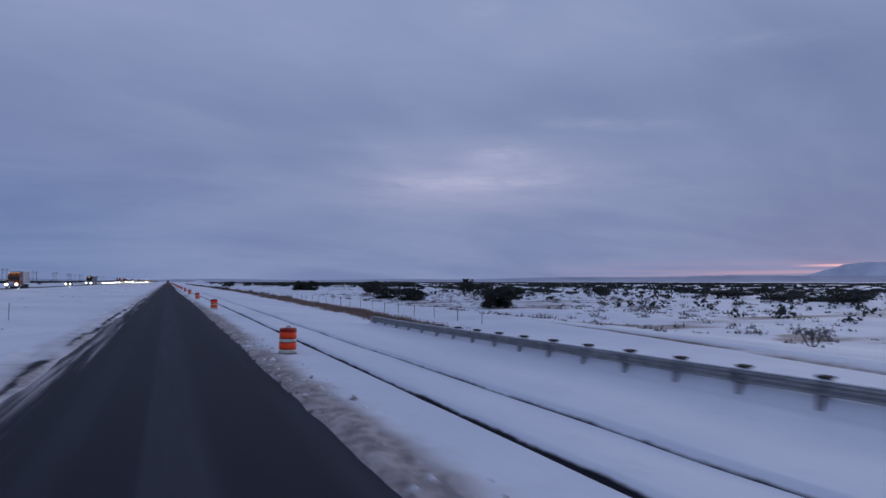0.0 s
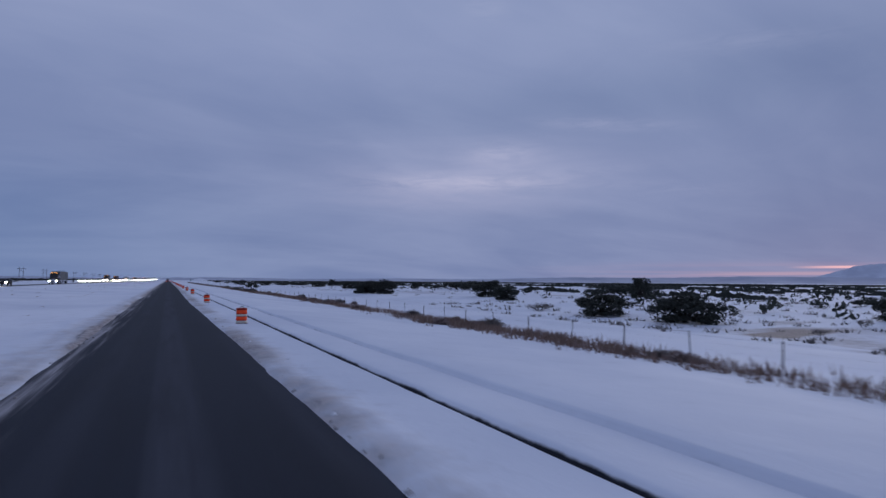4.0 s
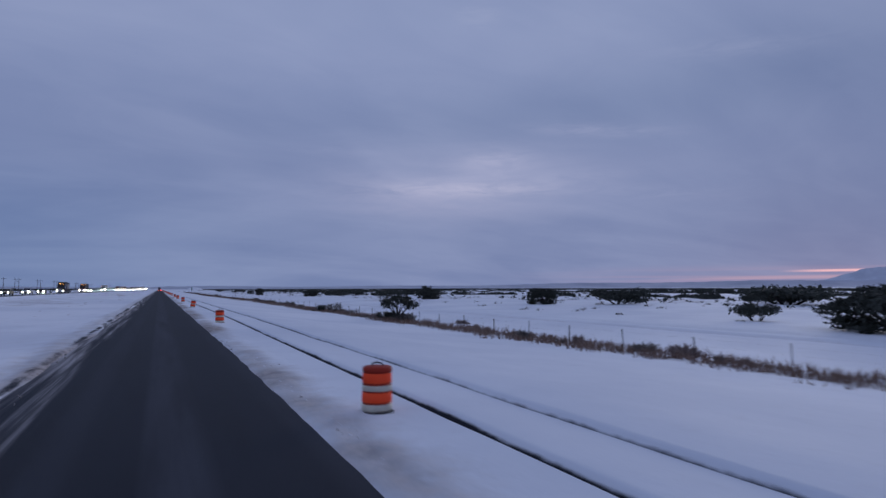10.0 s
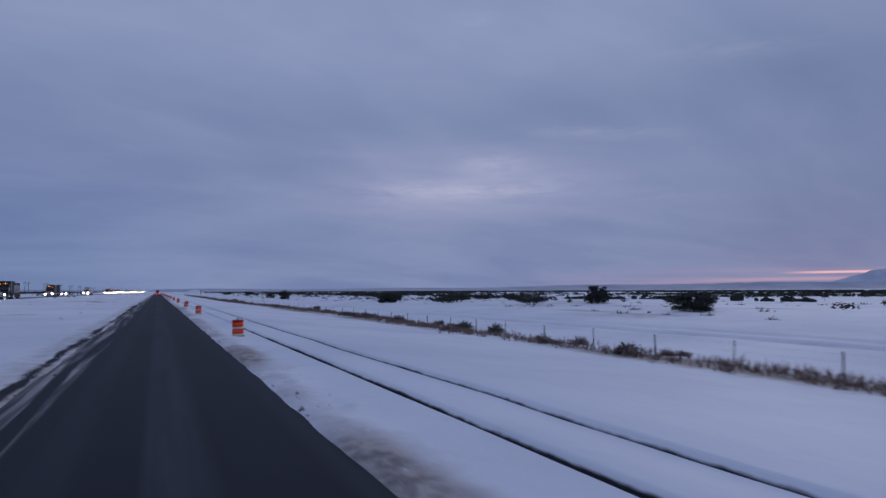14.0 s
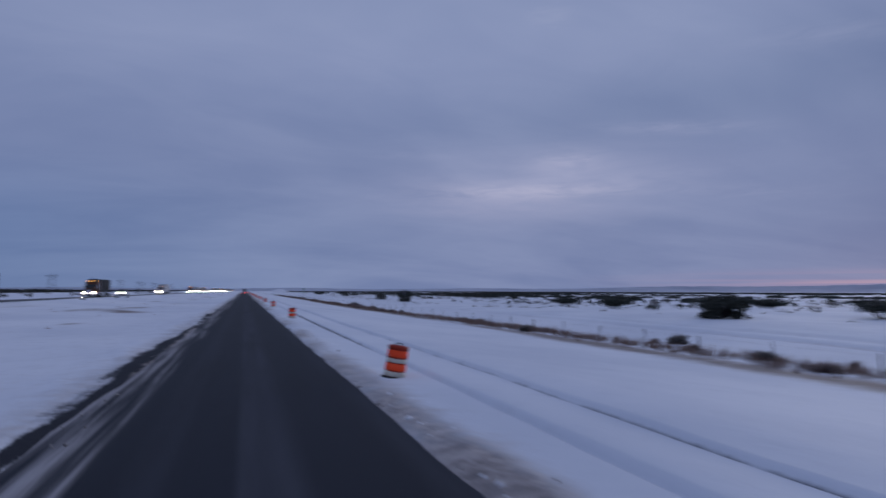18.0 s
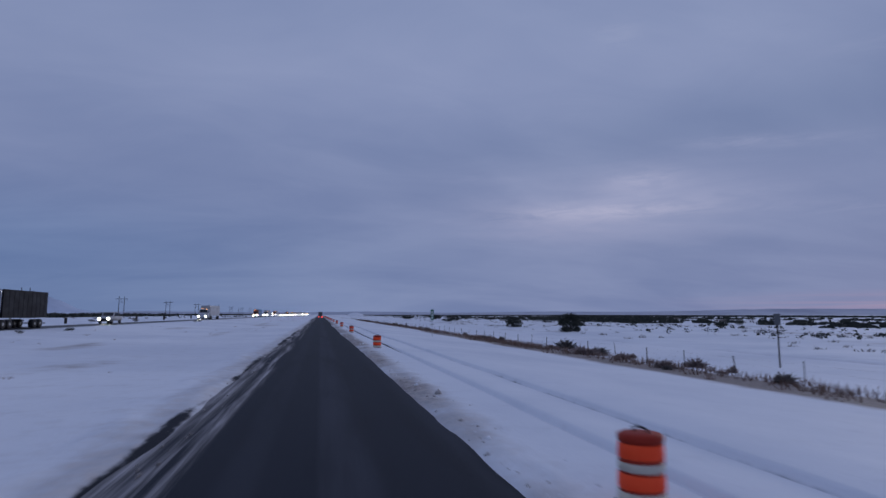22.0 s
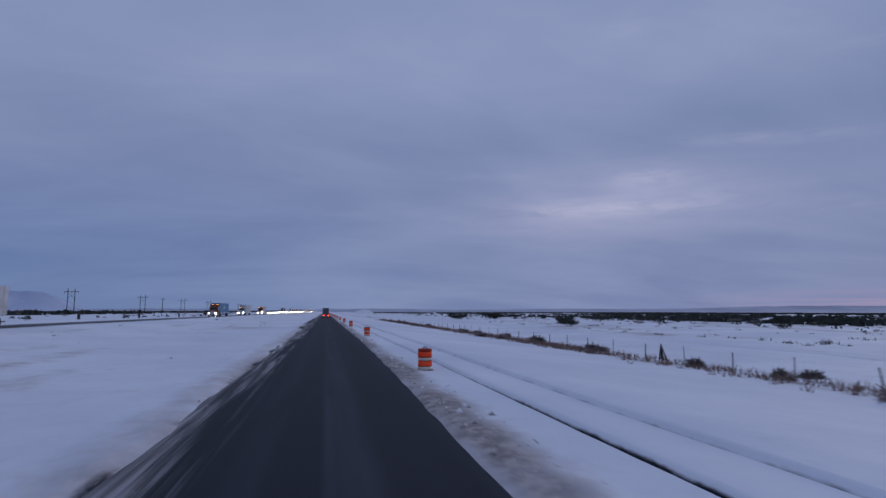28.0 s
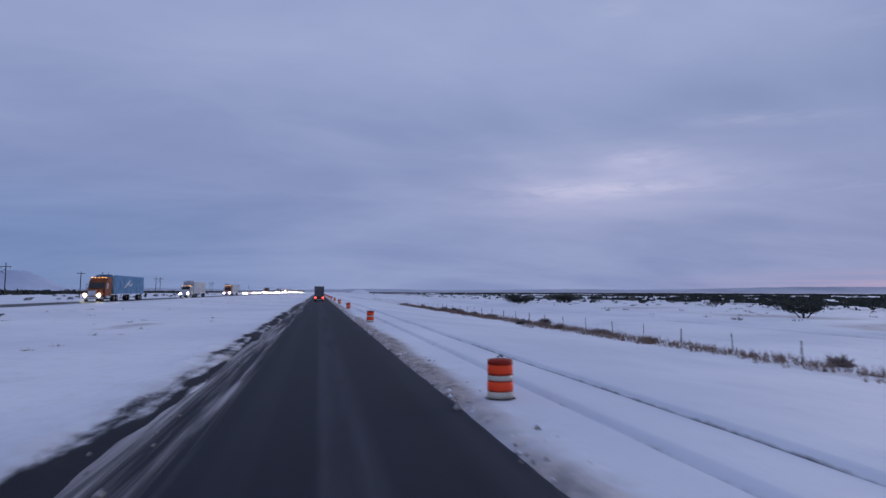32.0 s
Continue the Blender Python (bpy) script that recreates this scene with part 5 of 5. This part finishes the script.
def tractor(e, color, marker=M_AMBER, tall=True):
    """A semi-trailer tractor whose nose points to -y, front bumper at y = 0."""
    bm = bmesh.new()
    prism(bm, [(0.15, 0.75), (0.05, 1.2), (0.15, 1.65), (1.7, 1.95), (1.75, 0.75)], -0.95, 0.95)
    bmesh.ops.bevel(bm, geom=list(bm.edges), offset=0.07, segments=2, affect="EDGES")
    part("hood", bm, color, e, "", True)
    bm = bmesh.new()
    prism(bm, [(1.76, 0.7), (1.76, 1.95), (2.15, 2.85), (2.75, 3.55 if tall else 2.95), (4.6, 3.75 if tall else 2.95), (4.6, 0.7)], -1.18, 1.18)
    bmesh.ops.bevel(bm, geom=list(bm.edges), offset=0.06, segments=2, affect="EDGES")
    part("cab", bm, color, e)
    bm = bmesh.new()
    prism(bm, [(1.775, 2.06), (1.755, 2.06), (2.09, 2.83), (2.11, 2.83)], -1.02, 1.02)
    part("windscreen", bm, M_GLASS_DARK, e)
    for s in (-1, 1):
        bm = bmesh.new()
        box(bm, (s * 1.184 - 0.006, 2.3, 1.95), (s * 1.184 + 0.006, 3.1, 2.65), 0.004)
        part("side_window", bm, M_GLASS_DARK, e)
        bm = bmesh.new()
        box(bm, (s * 1.42 - 0.09, 1.95, 1.85), (s * 1.42 + 0.09, 2.05, 2.75), 0.03)
        part("mirror", bm, M_CHROME, e)
        bm = bmesh.new()
        prism(bm, [(0.35, 1.0), (0.55, 1.22), (1.45, 1.22), (1.65, 0.9), (1.55, 0.9), (1.35, 1.1), (0.65, 1.1), (0.45, 0.9)], s * 1.2 - 0.24, s * 1.2 + 0.04)
        part("fender", bm, color, e)
        bm = bmesh.new()
        lathe(bm, [(0.28, 2.4), (0.31, 2.45), (0.31, 3.9), (0.28, 3.95)], 14, (s * 1.05, 0, 0.62), "Y")
        part("fuel_tank", bm, M_CHROME, e, "", True)
        bm = bmesh.new()
        lathe(bm, [(0.07, 1.2), (0.075, 3.9), (0.06, 4.05)], 10, (s * 1.24, 4.75, 0))
        part("exhaust_stack", bm, M_CHROME, e, "", True)
        lamp(e, "headlight", s * 0.92, 0.12, 0.98, 0.19, M_HEAD)
        wheel(e, s * 1.05, 1.0)
        for y in (5.6, 6.9):
            wheel(e, s * 1.0, y, 0.5, 0.5)
    bm = bmesh.new()
    box(bm, (-0.55, 0.02, 0.85), (0.55, 0.08, 1.62), 0.03)
    part("grille", bm, M_CHROME, e)
    bm = bmesh.new()
    box(bm, (-1.2, -0.12, 0.42), (1.2, 0.12, 0.74), 0.05)
    part("bumper", bm, M_CHROME, e)
    bm = bmesh.new()
    box(bm, (-0.45, 1.8, 0.55), (0.45, 7.6, 0.80), 0.03)
    part("chassis", bm, M_RUBBER, e)
    zt = 3.62 if tall else 3.0
    for x in (-0.95, -0.5, 0, 0.5, 0.95):
        lamp(e, "marker_light", x, 2.62, zt, 0.06, marker)


def box_trailer(e, color, y0=5.2, length=15.5):
    bm = bmesh.new()
    box(bm, (-1.28, y0, 1.15), (1.28, y0 + length, 4.08), 0.04)
    part("trailer_body", bm, color, e)
    for i in range(9):
        y = y0 + 1.2 + i * (length - 2) / 8
        for s in (-1, 1):
            bm = bmesh.new()
            box(bm, (s * 1.292 - 0.01, y - 0.03, 1.2), (s * 1.292 + 0.01, y + 0.03, 4.02))
            part("side_rib", bm, color, e)
    for s in (-1, 1):
        for y in (y0 + length - 2.6, y0 + length - 1.35):
            wheel(e, s * 1.0, y, 0.5, 0.5)
        bm = bmesh.new()
        box(bm, (s * 0.6 - 0.06, y0 + 3.0, 0.3), (s * 0.6 + 0.06, y0 + 3.12, 1.14))
        part("landing_leg", bm, M_STEEL, e)
    bm = bmesh.new()
    box(bm, (-1.2, y0 + length - 0.1, 0.45), (1.2, y0 + length, 0.58), 0.02)
    part("rear_guard", bm, M_STEEL, e)


def flatbed_load(e, y0=5.0):
    bm = bmesh.new()
    box(bm, (-1.28, y0, 0.95), (1.28, y0 + 10.2, 1.42), 0.03)
    part("trailer_deck", bm, P_BLACK, e)
    bm = bmesh.new()
    prism(bm, [(y0 + 0.2, 1.43), (y0 + 0.2, 3.5), (y0 - 1.2, 3.5), (y0 - 1.2, 4.25), (y0 + 3.3, 4.3), (y0 + 3.3, 1.43)], -1.2, 1.2)
    part("tarped_load", bm, P_BLACK, e, "black tarpaulin over the load")
    for i in range(3):
        y = y0 + 3.6 + i * 1.95
        bm = bmesh.new()
        box(bm, (-1.15, y, 1.43), (1.15, y + 1.62, 3.45 + 0.12 * math.sin(i * 2.3)), 0.12)
        part("cargo_block", bm, P_WRAP, e, "pale wrapped cargo block")
        bm = bmesh.new()
        box(bm, (-1.17, y + 1.66, 1.43), (1.17, y + 1.90, 3.9), 0.02)
        part("stake", bm, P_BLACK, e)
    for s in (-1, 1):
        bm = bmesh.new()
        box(bm, (s * 1.22 - 0.03, y0 + 3.4, 0.42), (s * 1.22 + 0.03, y0 + 7.0, 0.94), 0.02)
        part("side_skirt", bm, P_BLACK, e)
        for y in (y0 + 7.8, y0 + 9.1):
            wheel(e, s * 1.0, y, 0.5, 0.5)


def car(e, color, kind="suv"):
    """A car whose nose points to -y, front bumper at y = 0."""
    if kind == "pickup":
        side = [(0.0, 0.5), (0.0, 1.05), (1.5, 1.2), (2.1, 1.85), (3.5, 1.88), (3.8, 1.22), (5.6, 1.22), (5.6, 0.5)]
        glass = [(1.62, 1.25), (2.12, 1.79), (3.42, 1.81), (3.68, 1.25)]
    else:
        side = [(0.0, 0.45), (0.0, 0.95), (1.2, 1.08), (1.95, 1.66), (3.9, 1.70), (4.6, 1.1), (4.65, 0.45)]
        glass = [(1.36, 1.12), (1.99, 1.60), (3.84, 1.63), (4.36, 1.12)]
    bm = bmesh.new()
    prism(bm, side, -0.92, 0.92)
    bmesh.ops.bevel(bm, geom=list(bm.edges), offset=0.07, segments=2, affect="EDGES")
    part("body", bm, color, e, "", True)
    for s in (-1, 1):
        bm = bmesh.new()
        prism(bm, glass, s * 0.926 - 0.004, s * 0.926 + 0.004)
        part("side_window", bm, M_GLASS_DARK, e)
        lamp(e, "headlight", s * 0.66, 0.02, 0.80, 0.17, M_HEAD)
        lamp(e, "tail_light", s * 0.72, side[-1][0], 0.9, 0.08, P_RED, 1)
        for y in (0.95, side[-1][0] - 0.95):
            wheel(e, s * 0.82, y, 0.36, 0.24)
    a, b = side[2], side[3]
    bm = bmesh.new()
    box(bm, (-0.75, -0.01, 0.0), (0.75, 0.01, math.hypot(b[0] - a[0], b[1] - a[1]) * 0.82), 0.004)
    bm.transform(Matrix.Translation((0, a[0] + 0.04, a[1] + 0.06)) @ Matrix.Rotation(-math.atan2(b[0] - a[0], b[1] - a[1]), 4, "X"))
    part("windscreen", bm, M_GLASS_DARK, e)
    bm = bmesh.new()
    box(bm, (-0.5, -0.03, 0.62), (0.5, 0.02, 0.9), 0.01)
    part("grille", bm, M_RUBBER, e)
    bm = bmesh.new()
    box(bm, (-0.9, -0.08, 0.40), (0.9, 0.05, 0.60), 0.03)
    part("bumper", bm, P_BLACK, e)


def semi(label, color, load, load_color, marker=M_AMBER, tall=True):
    e = thing("semi_truck", label, "truck", "vehicles on the oncoming carriageway")
    tractor(e, color, marker, tall)
    if load == "box":
        box_trailer(e, load_color)
    elif load == "short":
        box_trailer(e, load_color, 5.2, 9.6)
    elif load == "stub":
        box_trailer(e, load_color, 5.2, 7.5)
    elif load == "flat":
        flatbed_load(e)
    return e


def motor(label, color, kind):
    e = thing("pickup_truck" if kind == "pickup" else "car", label, "car", "vehicles on the oncoming carriageway")
    car(e, color, kind)
    return e


LANE_X, LANE_Z = -33.2, 1.10
T_ORANGE = semi("orange tractor with pale box trailer and lit headlights", P_ORANGE, "box", P_WHITE)
T_STUB = semi("orange tractor with short pale box and lit headlights", P_ORANGE, "stub", P_WHITE)
T_DARK = semi("dark tractor with grey box trailer and lit headlights", P_BLACK, "box", P_GREY)
T_WHITE = semi("white tractor with white box trailer and lit headlights", P_WHITE, "box", P_WHITE, tall=False)
T_FLAT = semi("dark flatbed truck with tarped load and pale wrapped cargo", P_BLACK, "flat", None)
T_RED = semi("brown tractor with short black box trailer and amber roof lights", P_BROWN, "short", P_BLACK)
T_BLUE = semi("orange tractor with blue box trailer and amber roof lights", P_ORANGE, "box", P_BLUE)
bm = bmesh.new()
for pts in ([(10.2, 2.3), (11.6, 3.0), (13.2, 3.5), (12.4, 2.7)], [(11.9, 2.62), (12.5, 2.66), (14.6, 2.9), (13.0, 2.3)], [(9.6, 2.05), (11.0, 2.15), (11.5, 2.45), (10.6, 2.4)]):
    for s in (-1, 1):
        prism(bm, pts, s * 1.312 - 0.004, s * 1.312 + 0.004)
part("emblem", bm, P_WHITE, T_BLUE, "pale streaked shapes on the side")
C_WHITE = motor("white pickup with lit headlights on the far carriageway", P_WHITE, "pickup")
C_TAN = motor("tan sport utility car with lit headlights", P_TAN, "suv")
C_DARK = motor("dark car with lit headlights on wet asphalt", P_BLACK, "suv")
C_RED = motor("red pickup with lit headlights on wet asphalt", P_RED, "pickup")
TRAFFIC = [(T_STUB, 164), (C_DARK, 246), (T_DARK, 310), (C_WHITE, 375), (C_TAN, 392), (C_WHITE, 417), (C_DARK, 441), (T_FLAT, 476), (T_RED, 543),
           (C_WHITE, 581), (T_WHITE, 655), (T_BLUE, 788), (T_WHITE, 849), (T_ORANGE, 916), (C_TAN, 965)]
yy = 1010
order = [C_WHITE, C_DARK, T_RED, C_TAN, C_WHITE, T_DARK, C_RED, C_DARK, T_ORANGE]
for i in range(34):
    TRAFFIC.append((order[i % len(order)], yy))
    yy += 22 + 12 * ((i * 7) % 5) / 2
placed = set()
for i, (src, y) in enumerate(TRAFFIC):
    m = pose(LANE_X + 0.3 * math.sin(i * 1.9), y, LANE_Z, 0, 0, 0)
    if src.name in placed:
        copy_thing(src, m)
    else:
        placed.add(src.name)
        src.matrix_world = m

# the truck ahead in the same lane, seen from behind
lead = thing("box_truck", "dark box trailer truck ahead with glowing tail lights", "truck", at=(-0.1, 852, 0.02))
bm = bmesh.new()
box(bm, (-1.29, 0, 1.12), (1.29, 15.5, 4.05), 0.04)
part("trailer_body", bm, P_GREY, lead)
for s in (-1, 1):
    bm = bmesh.new()
    box(bm, (s * 0.63 - 0.60, -0.035, 1.2), (s * 0.63 + 0.60, -0.003, 3.95), 0.01)
    part("rear_door", bm, P_GREY, lead)
    lamp(lead, "tail_light", s * 1.05, -0.03, 1.0, 0.16, M_TAIL, -1)
    lamp(lead, "tail_light", s * 0.75, -0.03, 1.0, 0.12, M_TAIL, -1)
    for y in (1.2, 2.5, 10.5, 11.8, 16.4):
        wheel(lead, s * 1.0, y, 0.5, 0.5)
bm = bmesh.new()
box(bm, (-1.22, -0.02, 0.45), (1.22, 0.08, 0.60), 0.02)
part("rear_guard", bm, M_STEEL, lead)
bm = bmesh.new()
prism(bm, [(15.6, 0.7), (15.6, 3.7), (17.6, 3.3), (17.9, 1.8), (18.6, 1.6), (18.7, 0.7)], -1.18, 1.18)
part("cab", bm, P_BLACK, lead)
bm = bmesh.new()
box(bm, (-0.45, 0.1, 0.7), (0.45, 17, 1.1), 0.03)
part("chassis", bm, M_RUBBER, lead)
